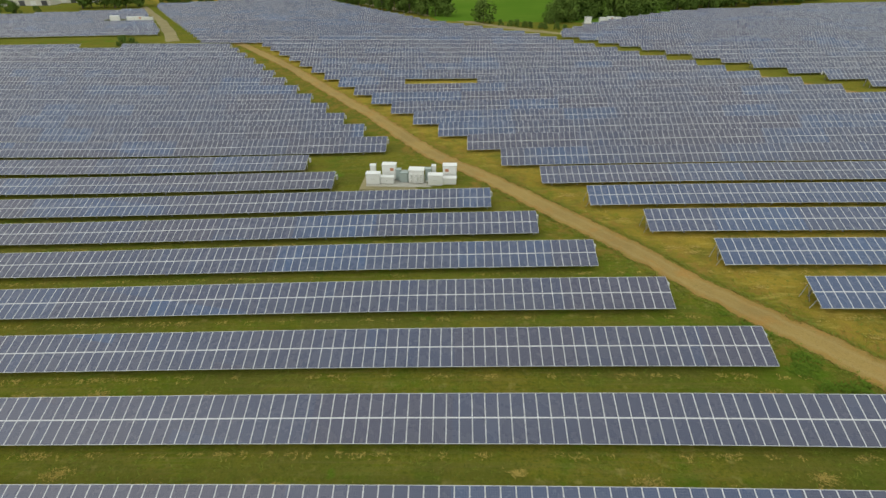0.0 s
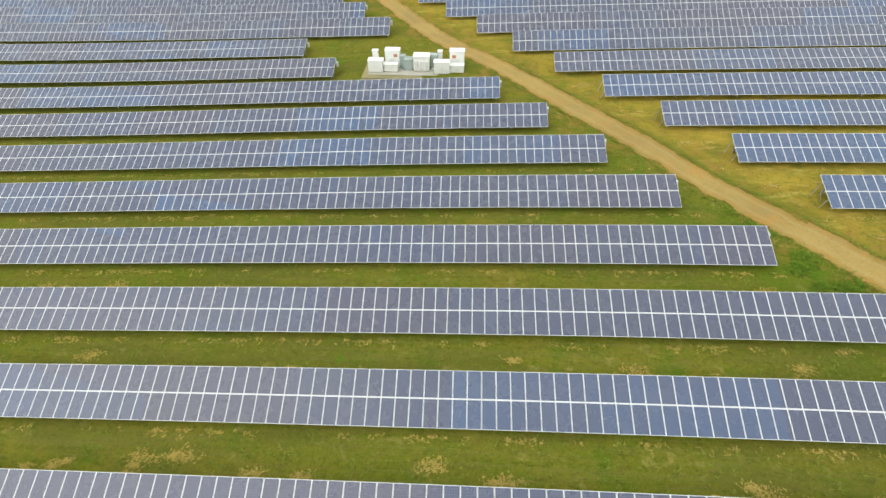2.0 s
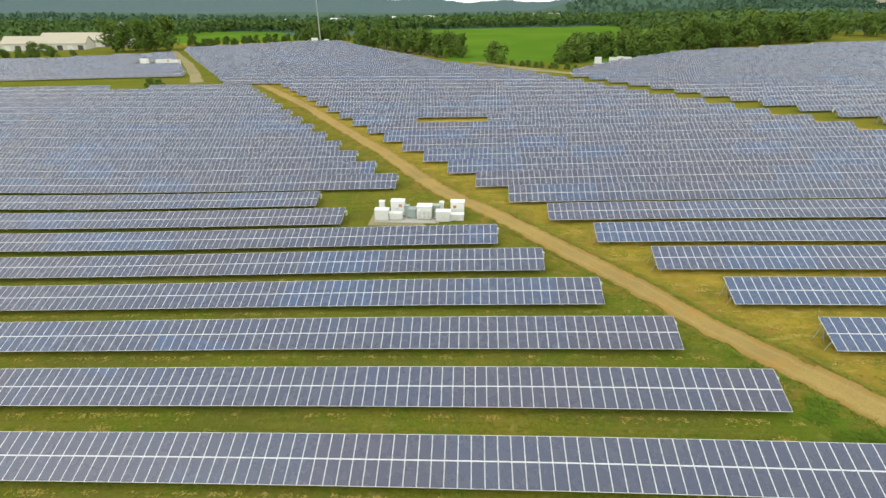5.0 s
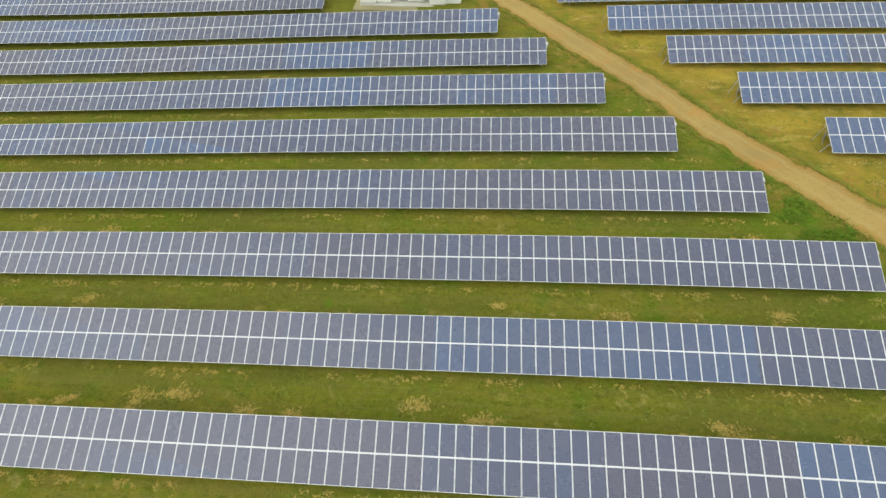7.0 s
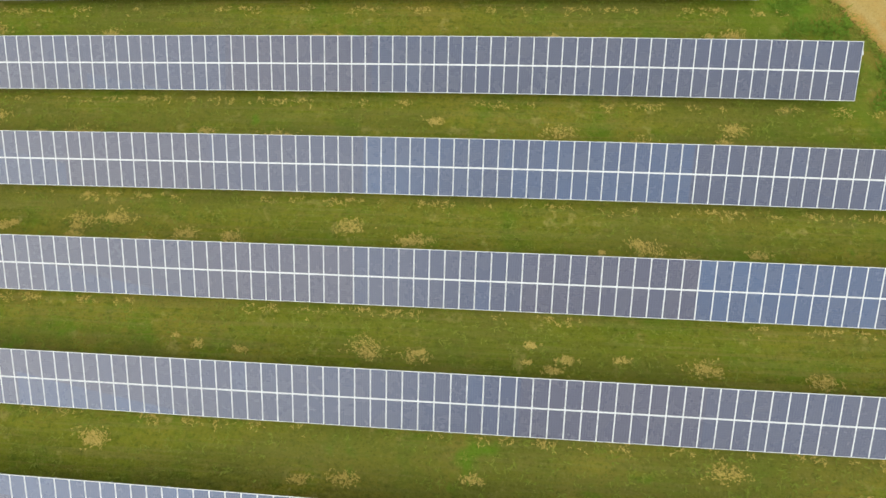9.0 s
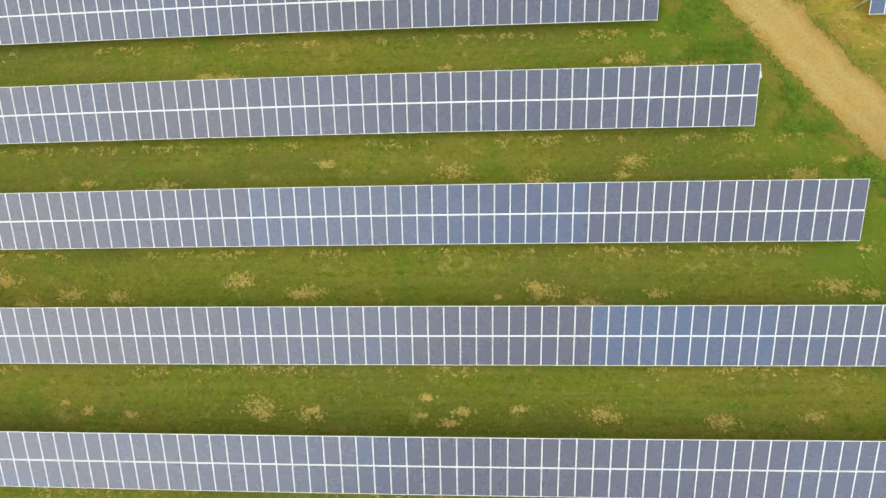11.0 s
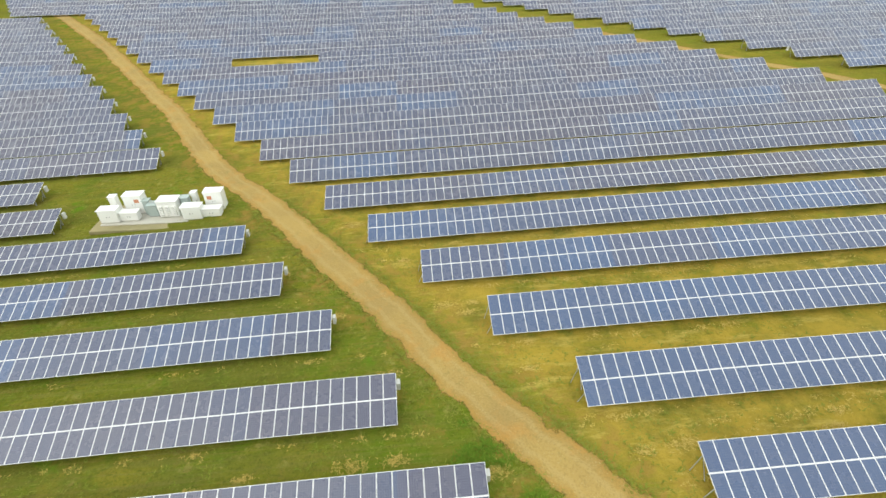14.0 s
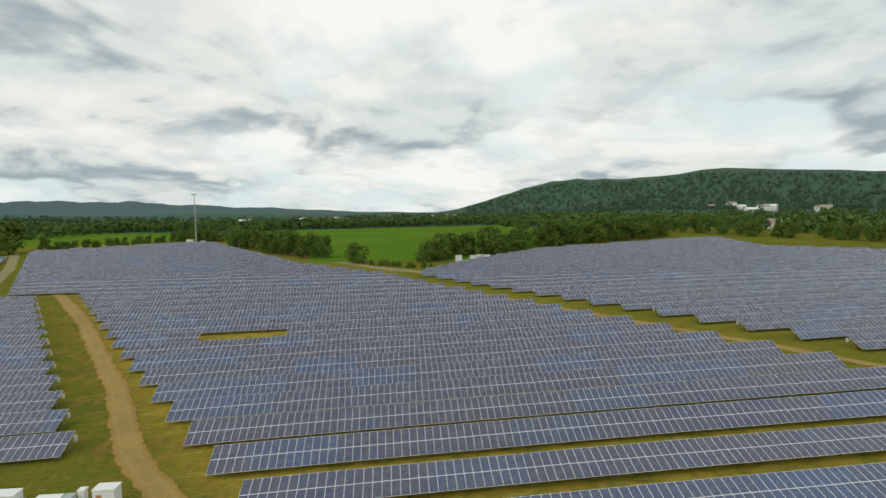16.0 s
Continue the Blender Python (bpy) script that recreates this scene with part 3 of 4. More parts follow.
def clear_of_homes(x, y):
    """Keeps a lane open in front of each house."""
    for a, b in HOMES:
        r = math.hypot(a, b)
        along, across = (x * a + y * b) / r, abs(x * b - y * a) / r
        if across < 18 and r - 150 < along < r + 14:
            return False
    return True


HOMES = [(468, 532), (522, 628), (650, 610), (742, 648), (420, 590), (596, 560)]
belt = scatter(1700, lambda x, y: y > 862, -560, 520, 860, 1150, 12, 20, 21)
west = scatter(1100, lambda x, y: abs(x) < y * 1.25, -1150, -420, 560, 1100, 11, 18, 22)
west += scatter(260, lambda x, y: True, -640, -420, 430, 560, 10, 16, 26)
east = scatter(1500, lambda x, y: (y > 372 + (x - 190) * 0.6 if x < 285 else y > 440 - 1.45 * (x - 285)) and clear_of_homes(x, y), 190, 1000, 200, 1000, 10, 18, 23)
far_belt = scatter(800, lambda x, y: abs(x) < y * 1.2, -2100, 1500, 1150, 1900, 14, 22, 24)
hills = scatter(2300, lambda x, y: 1650 < math.hypot(x, y) < 2600 and 0.16 * y < x < y * 1.25, -2000, 2100, 1000, 2600, 9, 15, 25)
woods("woodland_belt", belt, "dark green woodland belt behind the crop field", 31)
woods("woodland_belt", west, "dark green woodland belt beyond the farm", 32)
woods("woodland_belt", east, "dark green broadleaf woodland beside the solar farm", 33)
woods("woodland_belt", far_belt, "distant dark woodland on the plain", 34, HAZED_LEAF)
woods("hill_forest", hills, "distant forested hillside under the clouds", 35, HAZED_LEAF)


def tufts(name, spots, mat, label, seed, blades=5):
    """Loose low tufts of blades."""
    g = np.random.default_rng(seed)
    verts = []
    for x, y, h in spots:
        z = one(x, y)
        a = g.uniform(0, 6.28, blades)
        out = np.stack([np.cos(a), np.sin(a)], 1)
        side = np.stack([-np.sin(a), np.cos(a)], 1)
        base = np.array([x, y]) + out * g.uniform(0, 0.5, (blades, 1)) * h
        tip = base + out * g.uniform(0.4, 1.0, (blades, 1)) * h
        wd = side * h * 0.13
        zs = np.full((blades, 1), z + 0.01)
        verts.append(np.stack([np.c_[base - wd, zs], np.c_[base + wd, zs], np.c_[tip + wd * 0.4, zs + h * 0.35], np.c_[tip - wd * 0.4, zs + h * 0.35]], 1).reshape(-1, 3))
    v = np.concatenate(verts)
    tagged(new(name, mesh_of(name, v, np.arange(len(v)).reshape(-1, 4).tolist(), mat)), label, "grass", kind="stuff")


def patchy(n, x0, x1, y0, y1, low, high, seed, scale, cut):
    g, spots = random.Random(seed), []
    while len(spots) < n:
        x, y = g.uniform(x0, x1), g.uniform(y0, y1)
        if noise.noise(Vector((x * scale, y * scale * 1.3, seed))) > cut and abs(off_road(x, y)) > 2.4:
            spots.append((x, y, g.uniform(low, high)))
    return spots


def off_road(x, y):
    """Signed distance, roughly, from the dirt road's line."""
    pts = ROAD
    for a, b in zip(pts, pts[1:]):
        if a[1] <= y <= b[1]:
            return (x - (a[0] + (b[0] - a[0]) * (y - a[1]) / (b[1] - a[1]))) * 0.81
    return 99.0


weeds = [s for s in patchy(9000, 26, 62, -2, 40, 0.16, 0.45, 41, 0.3, 0.14) if -7 < off_road(s[0], s[1]) < 0]
tufts("weeds", weeds, WEED, "lush green weeds along the dirt road", 51)
tufts("meadow_grass", patchy(30000, -60, 75, -14, 95, 0.12, 0.34, 42, 0.12, -0.3), leaf_material("grass_tufts", (0.16, 0.185, 0.024), (0.25, 0.24, 0.05), (0.14, 0.2, 0.02)), "uneven yellow-green meadow grass between the rows", 52, 4)
mats = []
for n in range(-2, 9):
    for i in range(34):
        cx, cy = rng.uniform(-66, 62), top_of(n) + abs(rng.gauss(0.7, 0.7)) + 0.25
        if abs(off_road(cx, cy)) < 4:
            continue
        r = rng.choice((0.15, 0.25, 0.35, 0.5, 0.65))
        for _ in range(int(230 * r)):
            mats.append((cx + rng.gauss(0, r), cy + rng.gauss(0, r * 0.45), rng.uniform(0.05, 0.15)))
# combed hay lying in lines on the dry side of the road
for _ in range(420):
    cx, cy = rng.uniform(34, 110), rng.uniform(2, 66)
    if not 4 < off_road(cx, cy) < 60:
        continue
    long = rng.uniform(0.4, 2.2)
    for _ in range(int(14 * long)):
        u = rng.gauss(0, 1)
        mats.append((cx + u * long, cy + 0.12 * u * long + rng.gauss(0, 0.12), rng.uniform(0.06, 0.16)))
tufts("dry_grass", mats, STRAW, "flattened straw-coloured grass patches between the rows", 53, 6)
# bleached tufts in the drip line in front of each row
drip = []
for n in range(-2, 9):
    edge = top_of(n) - 3.85
    x = -75.0
    while x < 70:
        x += rng.expovariate(0.55)
        for _ in range(rng.randint(3, 14)):
            drip.append((x + rng.gauss(0, 0.35), edge - 0.05 - abs(rng.gauss(0, 0.3)), rng.uniform(0.08, 0.2)))
drip = [s for s in drip if abs(off_road(s[0], s[1])) > 3]
tufts("dry_grass", drip, STRAW, "bleached grass tufts under the panels' lower edge", 54)
# grass and soil creeping in from both verges of the dirt road
verge = []
for a, b in zip(ROAD[1:], ROAD[2:9]):
    d = Vector((b[0] - a[0], b[1] - a[1]))
    side = Vector((d.y, -d.x)).normalized()
    for _ in range(int(d.length * 34)):
        p = Vector(a) + d * rng.random() + side * rng.choice((-1, 1)) * (2.05 + rng.gauss(0.1, 0.28))
        verge.append((p.x, p.y, rng.uniform(0.12, 0.3)))
tufts("meadow_grass", verge, bpy.data.materials["grass_tufts"], "ragged grass along the dirt road's verges", 55, 5)

# ---- transformer stations, mast, buildings ----
def thing(name, x, y, z, label, category, group="", turn=0):
    ob = new(name)
    ob.matrix_basis = pose(x, y, z, 0, 0, turn)
    return tagged(ob, label, category, group)


def put_box(name, parent, sx, sy, sz, x, y, z, mat, bevel=0.03, label=""):
    """A rounded box part; z is its foot."""
    ob = new(name, box_mesh(name, sx, sy, sz, mat, bevel))
    ob.parent = parent
    ob.matrix_basis = Matrix.Translation((x, y, z + sz / 2))
    if label:
        ob["label"] = label
    return ob


def cabinet(x, y, z, w, d, h, label, cap=True, vents=0, badge=None, doors=2, mat=None):
    """A steel equipment cabinet on a plinth with doors, a cap and louvres."""
    mat = mat or WHITE
    c = thing("equipment_cabinet", x, y, z, label, "equipment cabinet", "transformer station cabinets")
    put_box("plinth", c, w * 0.94, d * 0.94, 0.12, 0, 0, 0, CONCRETE, 0.01)
    put_box("body", c, w, d, h - 0.18, 0, 0, 0.12, mat, 0.04)
    if cap:
        put_box("roof", c, w + 0.12, d + 0.14, 0.08, 0, 0, h - 0.07, mat, 0.02)
    for i in range(doors):
        dw = w / doors
        door = put_box("door", c, dw - 0.06, 0.03, h - 0.4, -w / 2 + dw * (i + 0.5), -d / 2 - 0.012, 0.22, mat, 0.012)
        put_box("handle", door, 0.03, 0.05, 0.16, dw * 0.36 * (1 if i % 2 == 0 else -1), -0.03, -0.08, DARK, 0.008)
    for i in range(vents):
        vw = w / (vents * 1.9)
        v = put_box("vent", c, vw, 0.2, h * 0.62, -w / 2 + w * (i + 0.5) / vents, -d / 2 - 0.08, 0.25, mat, 0.03)
        for j in range(5):
            put_box("slat", v, vw * 0.8, 0.012, 0.035, 0, -0.104, -h * 0.24 + j * h * 0.11, DARK, 0.0)
    if badge:
        put_box("badge", c, w * 0.26, 0.01, w * 0.22, badge * w, -d / 2 - 0.034, h * 0.62, ORANGE, 0.0, "small orange warning badge")
    return c


ORANGE = plain_material("faded_orange", (0.5, 0.2, 0.1), 0.6)


def transformer(x, y, z, w, d, h):
    """An oil transformer: tank, cooling fins on both sides, lid and bushings."""
    t = thing("transformer", x, y, z, "grey-green oil transformer with cooling fins on a concrete pad", "transformer")
    put_box("tank", t, w * 0.62, d * 0.7, h * 0.82, 0, 0, 0.1, GREY, 0.05)
    put_box("lid", t, w * 0.7, d * 0.78, 0.07, 0, 0, 0.1 + h * 0.82, GREY, 0.015)
    put_box("skid", t, w * 0.8, d * 0.6, 0.1, 0, 0, 0, STEEL, 0.01)
    for side in (-1, 1):
        for i in range(6):
            put_box("cooling_fin", t, w * 0.16, 0.04, h * 0.6, side * w * 0.39, -d * 0.28 + i * d * 0.112, 0.25, GREY, 0.01)
    for i in range(3):
        b = put_box("bushing", t, 0.1, 0.1, 0.28, -w * 0.18 + i * w * 0.18, 0.1, 0.17 + h * 0.82, CONCRETE, 0.02)
        for j in range(3):
            put_box("shed", b, 0.15, 0.15, 0.02, 0, 0, -0.1 + 0.08 * j, CONCRETE, 0.008)
    return t


def station():
    z = one(-8, 74.8) + 0.12
    pad = thing("equipment_pad", -7.4, 74.8, z - 0.12, "pale concrete equipment pad in a gravel surround", "concrete pad")
    put_box("slab", pad, 16.0, 4.4, 0.6, 0, 0, -0.48, CONCRETE, 0.04)
    put_box("gravel_bed", pad, 18.2, 6.6, 0.5, 0.2, -0.1, -0.52, GRAVEL, 0.1, "grey gravel border round the slab")
    white = "white enamel steel equipment cabinet on the concrete pad"
    cabinet(-14.2, 73.6, z, 2.3, 1.3, 1.9, white)
    cabinet(-14.6, 76.0, z, 0.9, 0.8, 2.4, "slim tall white cabinet at the pad's back", doors=1)
    cabinet(-11.8, 75.8, z, 2.3, 1.4, 2.7, "tall white inverter cabinet with an orange badge", badge=0.22)
    cabinet(-11.9, 73.8, z, 2.2, 1.0, 1.25, "low white connection cabinet on the concrete pad")
    cabinet(-10.2, 75.3, z, 0.8, 0.8, 2.0, "slim grey control cabinet on the concrete pad", doors=1, mat=GREY)
    transformer(-9.2, 74.8, z, 1.9, 1.8, 1.9)
    cabinet(-7.1, 74.7, z, 2.5, 1.7, 2.35, "large white inverter with three upright vents", vents=3, doors=0)
    cabinet(-5.2, 75.3, z, 0.95, 0.9, 2.25, "slim grey control cabinet on the concrete pad", doors=1, mat=GREY)
    cabinet(-4.3, 76.1, z, 0.7, 0.7, 2.5, "slim tall white cabinet at the pad's back", doors=1)
    cabinet(-3.9, 73.6, z, 2.4, 1.3, 1.9, white)
    cabinet(-1.6, 75.8, z, 2.3, 1.4, 2.8, "tall white inverter cabinet with an orange badge", badge=-0.2)
    cabinet(-1.6, 73.9, z, 2.3, 1.1, 1.3, "low white connection cabinet on the concrete pad")
    for k in range(4):
        c = thing("cable_duct", -13.0 + 3.9 * k, 74.6, z, "short white cable duct between two cabinets", "cable duct", "cable ducts")
        put_box("cover", c, 0.9, 0.24, 0.2, 0, 0, 0.05, WHITE, 0.02)
        put_box("foot", c, 0.7, 0.18, 0.05, 0, 0, 0, STEEL, 0.005)


def far_station(x, y, length, turn):
    z0 = one(x, y)
    pad = thing("equipment_pad", x, y, z0, "pale concrete pad under distant white cabinets", "concrete pad", turn=turn)
    put_box("slab", pad, length, 4.5, 0.6, 0, 0, -0.4, CONCRETE, 0.04)
    k = 5
    for i in range(k):
        u = -length / 2 + length * (i + 0.5) / k
        if i == 1:
            continue
        cx, cy = x + u * math.cos(radians(turn)), y + u * math.sin(radians(turn))
        cabinet(cx, cy, z0 + 0.2, length / k * 0.82, 2.2, (2.9, 2.4, 2.6, 3.0, 2.7)[i], "white steel equipment cabinet at a distant station", badge=0.2 if i % 2 else None)


def mast(x, y, tall):
    """A slender steel pole with a crossed head, and two sheds at its foot."""
    z = one(x, y)
    m = thing("communication_mast", x, y, z, "slender grey steel mast with a crossed antenna head", "mast")
    v, f = [], []
    for i in range(6):
        a, b = tall * i / 6, tall * (i + 1) / 6
        tube(v, f, Vector((0, 0, a - (0.3 if i == 0 else 0))), Vector((0, 0, b)), 0.6 - 0.07 * i, 0.53 - 0.07 * i, 10)
    ob = new("pole", mesh_of("pole", v, f, STEEL, soft=True))
    ob.parent = m
    put_box("crossarm", m, 5.0, 0.35, 0.4, 0, 0, tall - 0.8, STEEL, 0.03)
    put_box("crossarm", m, 0.35, 5.0, 0.4, 0, 0, tall - 1.9, STEEL, 0.03)
    for i in range(4):
        put_box("antenna", m, 0.35, 0.3, 2.0, -2.2 + 1.47 * i, -0.35, tall - 1.8, WHITE, 0.04)
    put_box("platform", m, 2.6, 2.6, 0.2, 0, 0, tall * 0.68, STEEL, 0.03)
    put_box("footing", m, 2.6, 2.6, 0.8, 0, 0, -0.5, CONCRETE, 0.05)
    cabinet(x - 5, y + 1, one(x - 5, y + 1), 5.0, 2.6, 3.4, "white equipment shed at the foot of the mast")
    cabinet(x + 5, y + 1, one(x + 5, y + 1), 3.5, 2.4, 2.2, "low white cabinet at the foot of the mast")


def house(x, y, w, d, h, turn, roof, wall, label, kind="house"):
    """Walls, a gabled roof with eaves, windows with frames, a door and a chimney."""
    z = one(x, y)
    ob = thing(kind, x, y, z, label, kind, "distant houses", turn)
    put_box("wall", ob, w, d, h + 1.5, 0, 0, -1.5, wall, 0.05)
    rise, e = d * 0.32, 0.6
    a, b = w / 2 + e, d / 2 + e
    v = [(-a, -b, h - 0.2), (a, -b, h - 0.2), (a, b, h - 0.2), (-a, b, h - 0.2), (-a, 0, h + rise), (a, 0, h + rise)]
    v += [(p, q, r + 0.25) for p, q, r in v]
    f = [(6, 7, 11, 10), (8, 9, 10, 11), (0, 4, 5, 1), (2, 5, 4, 3), (0, 1, 7, 6), (2, 3, 9, 8), (0, 6, 10, 4), (4, 10, 9, 3), (1, 5, 11, 7), (5, 2, 8, 11)]
    r = new("roof", mesh_of("roof", v, f, roof))
    r.parent = ob
    g = new("gable", mesh_of("gable", [(s * (w / 2 - 0.1), q, zz) for s in (-1, 1) for q, zz in ((-d / 2, h - 0.1), (d / 2, h - 0.1), (0, h + rise - 0.2))], [(0, 1, 2), (3, 5, 4), (0, 3, 4, 1), (1, 4, 5, 2), (2, 5, 3, 0)], wall))
    g.parent = ob
    if kind == "house":
        put_box("chimney", r, 0.8, 0.8, 2.0, w * 0.25, 0, h + rise - 0.8, CONCRETE, 0.03)
        n = max(2, int(w / 3.2))
        for level in range(1 if h < 4 else 2):
            for i in range(n):
                win = put_box("window", ob, 1.2, 0.08, 1.3, -w / 2 + w * (i + 0.5) / n, -d / 2 - 0.02, 1.0 + 2.7 * level, WHITE, 0.02)
                put_box("pane", win, 1.0, 0.03, 1.1, 0, -0.04, -0.55, GLASS_DARK, 0.0)
        put_box("door", ob, 1.1, 0.1, 2.1, 0.1, -d / 2 - 0.03, 0, DARK, 0.02)
    else:
        n = int(w / 7)
        for i in range(n):
            put_box("door", ob, 4.0, 0.12, min(3.6, h - 0.8), -w / 2 + w * (i + 0.5) / n, -d / 2 - 0.04, 0, DARK if i % 3 else WHITE, 0.03)
    return ob


def silo(x, y, tall):
    z = one(x, y)
    s = thing("silo", x, y, z, "tall pale concrete farm silo beside the barns", "silo")
    v, f = [], []
    tube(v, f, Vector((0, 0, -1)), Vector((0, 0, tall)), 2.6, 2.6, 20)
    ob = new("shaft", mesh_of("shaft", v, f, CONCRETE, soft=True))
    ob.parent = s
    v, f = [], []
    for i in range(4):
        t0, t1 = i * math.pi / 8, (i + 1) * math.pi / 8
        tube(v, f, Vector((0, 0, tall + 2.0 * math.sin(t0))), Vector((0, 0, tall + 2.0 * math.sin(t1) + 0.001)), 2.7 * math.cos(t0), max(0.02, 2.7 * math.cos(t1)), 20)
    ob = new("dome", mesh_of("dome", v, f, STEEL, soft=True))
    ob.parent = s
    for i in range(5):
        v, f = [], []
        tube(v, f, Vector((0, 0, 2 + i * tall / 6)), Vector((0, 0, 2.15 + i * tall / 6)), 2.66, 2.66, 20)
        ob = new("hoop", mesh_of("hoop", v, f, STEEL))
        ob.parent = s


station()
far_station(71, 271, 20, 12)
far_station(-182, 283, 26, -8)
mast(-130, 424, 40)
barn_words = "long beige-roofed farm barn beyond the solar rows"
house(-352, 404, 62, 16, 5.0, 12, ROOF_BEIGE, WALL_PALE, barn_words, "barn")
house(-338, 432, 70, 18, 5.5, 12, ROOF_BEIGE, WALL_PALE, barn_words, "barn")
house(-420, 400, 50, 14, 4.5, 10, ROOF_BEIGE, WALL_PALE, barn_words, "barn")
silo(-300, 424, 17)
rng = random.Random(9)
HOUSE_WORDS = "pale two-storey house with a tan shingle roof among trees"
for x, y, w, t in ((468, 532, 24, -30), (522, 628, 18, -25), (650, 610, 30, -35), (742, 648, 24, -40), (420, 590, 16, -20), (596, 560, 18, -35)):
    house(x, y, w, 13, 7.5, t, ROOF_TAN, WALL_PALE, HOUSE_WORDS)
for i in range(16):
    az, r = radians(rng.uniform(-24, 8)), rng.uniform(1180, 1500)
    house(r * math.sin(az), r * math.cos(az), rng.uniform(14, 30), 12, rng.uniform(9, 14), rng.uniform(-40, 40), ROOF_TAN if i % 3 else WHITE, WHITE if i % 2 else WALL_PALE, "far pale house rising from the woods")
for i in range(9):
    az, r = radians(rng.uniform(35, 47)), rng.uniform(1300, 1900)
    house(r * math.sin(az), r * math.cos(az), rng.uniform(18, 30), 14, rng.uniform(11, 15), rng.uniform(-60, 0), WHITE if i % 2 else ROOF_TAN, WHITE, "far pale house on the wooded hillside")

# ---- solar rows ----
STEP = 1.0245
TILT_ROW = math.asin(1.45 / 4.0)
COS, SIN = math.cos(TILT_ROW), math.sin(TILT_ROW)
HIGH = 2.2
PW, PL, PT, RIM = 1.006, 1.966, 0.04, 0.03


def part(name, data, parent, m=None, label=""):
    ob = new(name, data)
    ob.parent = parent
    if m is not None:
        ob.matrix_basis = m
    if label:
        ob["label"] = label
    return ob


def panel_shape(full):
    """Verts, faces, slots and cell coordinates of one module lying flat, its middle at the origin."""
    w, l, r = PW / 2, PL / 2, RIM
    v = [(-w, -l, 0), (w, -l, 0), (w, l, 0), (-w, l, 0), (-w + r, -l + r, 0), (w - r, -l + r, 0), (w - r, l - r, 0), (-w + r, l - r, 0)]
    v += [(a, b, -0.005) for a, b, _ in v[4:8]]
    v += [(a, b, -PT) for a, b, _ in v[:4]]
    f = [(8, 9, 10, 11)] + [(i, (i + 1) % 4, 4 + (i + 1) % 4, 4 + i) for i in range(4)] + [(12 + i, 12 + (i + 1) % 4, (i + 1) % 4, i) for i in range(4)]
    s = [0] + [1] * 8
    if full:
        f += [(4 + i, 4 + (i + 1) % 4, 8 + (i + 1) % 4, 8 + i) for i in range(4)] + [(15, 14, 13, 12)]
        s += [1] * 4 + [2]
    return np.array(v), f, s


def with_cells(me, verts):
    uv = me.uv_layers.new(name="cells")
    idx = np.empty(len(me.loops), dtype=np.int32)
    me.loops.foreach_get("vertex_index", idx)
    uv.data.foreach_set("uv", np.asarray(verts)[idx][:, :2].astype(np.float32).ravel())


SHAPE = panel_shape(True)
PANELS = {}
for cells in (CELLS, CELLS_SLATE, CELLS_BLUE):
    PANELS[cells] = mesh_of("solar_panel", SHAPE[0], SHAPE[1], [cells, FRAME, BACK], SHAPE[2])
    with_cells(PANELS[cells], SHAPE[0] + np.array([0.47, 0.94, 0]))
THIN = panel_shape(False)


def post_mesh(tall):
    """A C-profile steel post, its top at the origin."""
    a, b, t = 0.09, 0.06, 0.012
    ring = [(-a, -b), (a, -b), (a, -b + t), (-a + t, -b + t), (-a + t, b - t), (a, b - t), (a, b), (-a, b)]
    v = [(x, y, 0) for x, y in ring] + [(x, y, -tall) for x, y in ring]
    f = [(i, i + 8, (i + 1) % 8 + 8, (i + 1) % 8) for i in range(8)] + [tuple(range(8))]
    return mesh_of("post", v, f, STEEL)


FRONT, REAR = post_mesh(1.5), post_mesh(2.3)
RAFTER = box_mesh("rafter", 0.07, 3.7, 0.11, STEEL, 0.012)
BRACE = box_mesh("brace", 0.05, 1.9, 0.05, STEEL, 0.008)
BOX_BODY = box_mesh("body", 0.26, 0.5, 0.8, SHED_WHITE, 0.015)
BOX_DOOR = box_mesh("door", 0.02, 0.44, 0.72, SHED_WHITE, 0.006)
BOX_LEG = box_mesh("bracket", 0.06, 0.5, 0.08, STEEL, 0.008)


# cosine and sine of a table's tilt, and its top edge over the ground: low tables near, steeper ones beyond
LOW = (COS, SIN, HIGH)
STEEP = (math.cos(radians(29.5)), math.sin(radians(29.5)), 2.58)


def bed(x, y_top, table=LOW):
    """Matrix of the table's plane at x: its origin on the top edge."""
    cos, sin, high = table
    ym = y_top - 2 * COS
    y_top = ym + 2 * cos
    z = one(x, ym)
    slope = (one(x + 2, ym) - one(x - 2, ym)) / 4
    ex = Vector((1, 0, slope)).normalized()
    ey = Vector((0, cos, sin))
    ey = (ey - ex * ey.dot(ex)).normalized()
    ez = ex.cross(ey)
    return Matrix(((ex.x, ey.x, ez.x, x), (ex.y, ey.y, ez.y, y_top), (ex.z, ey.z, ez.z, z + high), (0, 0, 0, 1)))


def beam(name, columns, y_top, along, drop, sx, sz, mat, table=LOW):
    """A long purlin that follows the table, at a distance down the slope."""
    verts, faces = [], []
    for i, x in enumerate(columns):
        m = bed(x, y_top, table)
        for a, b in ((-sx, -drop), (sx, -drop), (sx, -drop - sz), (-sx, -drop - sz)):
            verts.append(m @ Vector((0, -along + a, b)))
        if i:
            k = 4 * i
            faces += [(k - 4 + j, k - 4 + (j + 1) % 4, k + (j + 1) % 4, k + j) for j in range(4)]
    faces += [(3, 2, 1, 0), tuple(range(len(verts) - 4, len(verts)))]
    return mesh_of(name, verts, faces, mat)


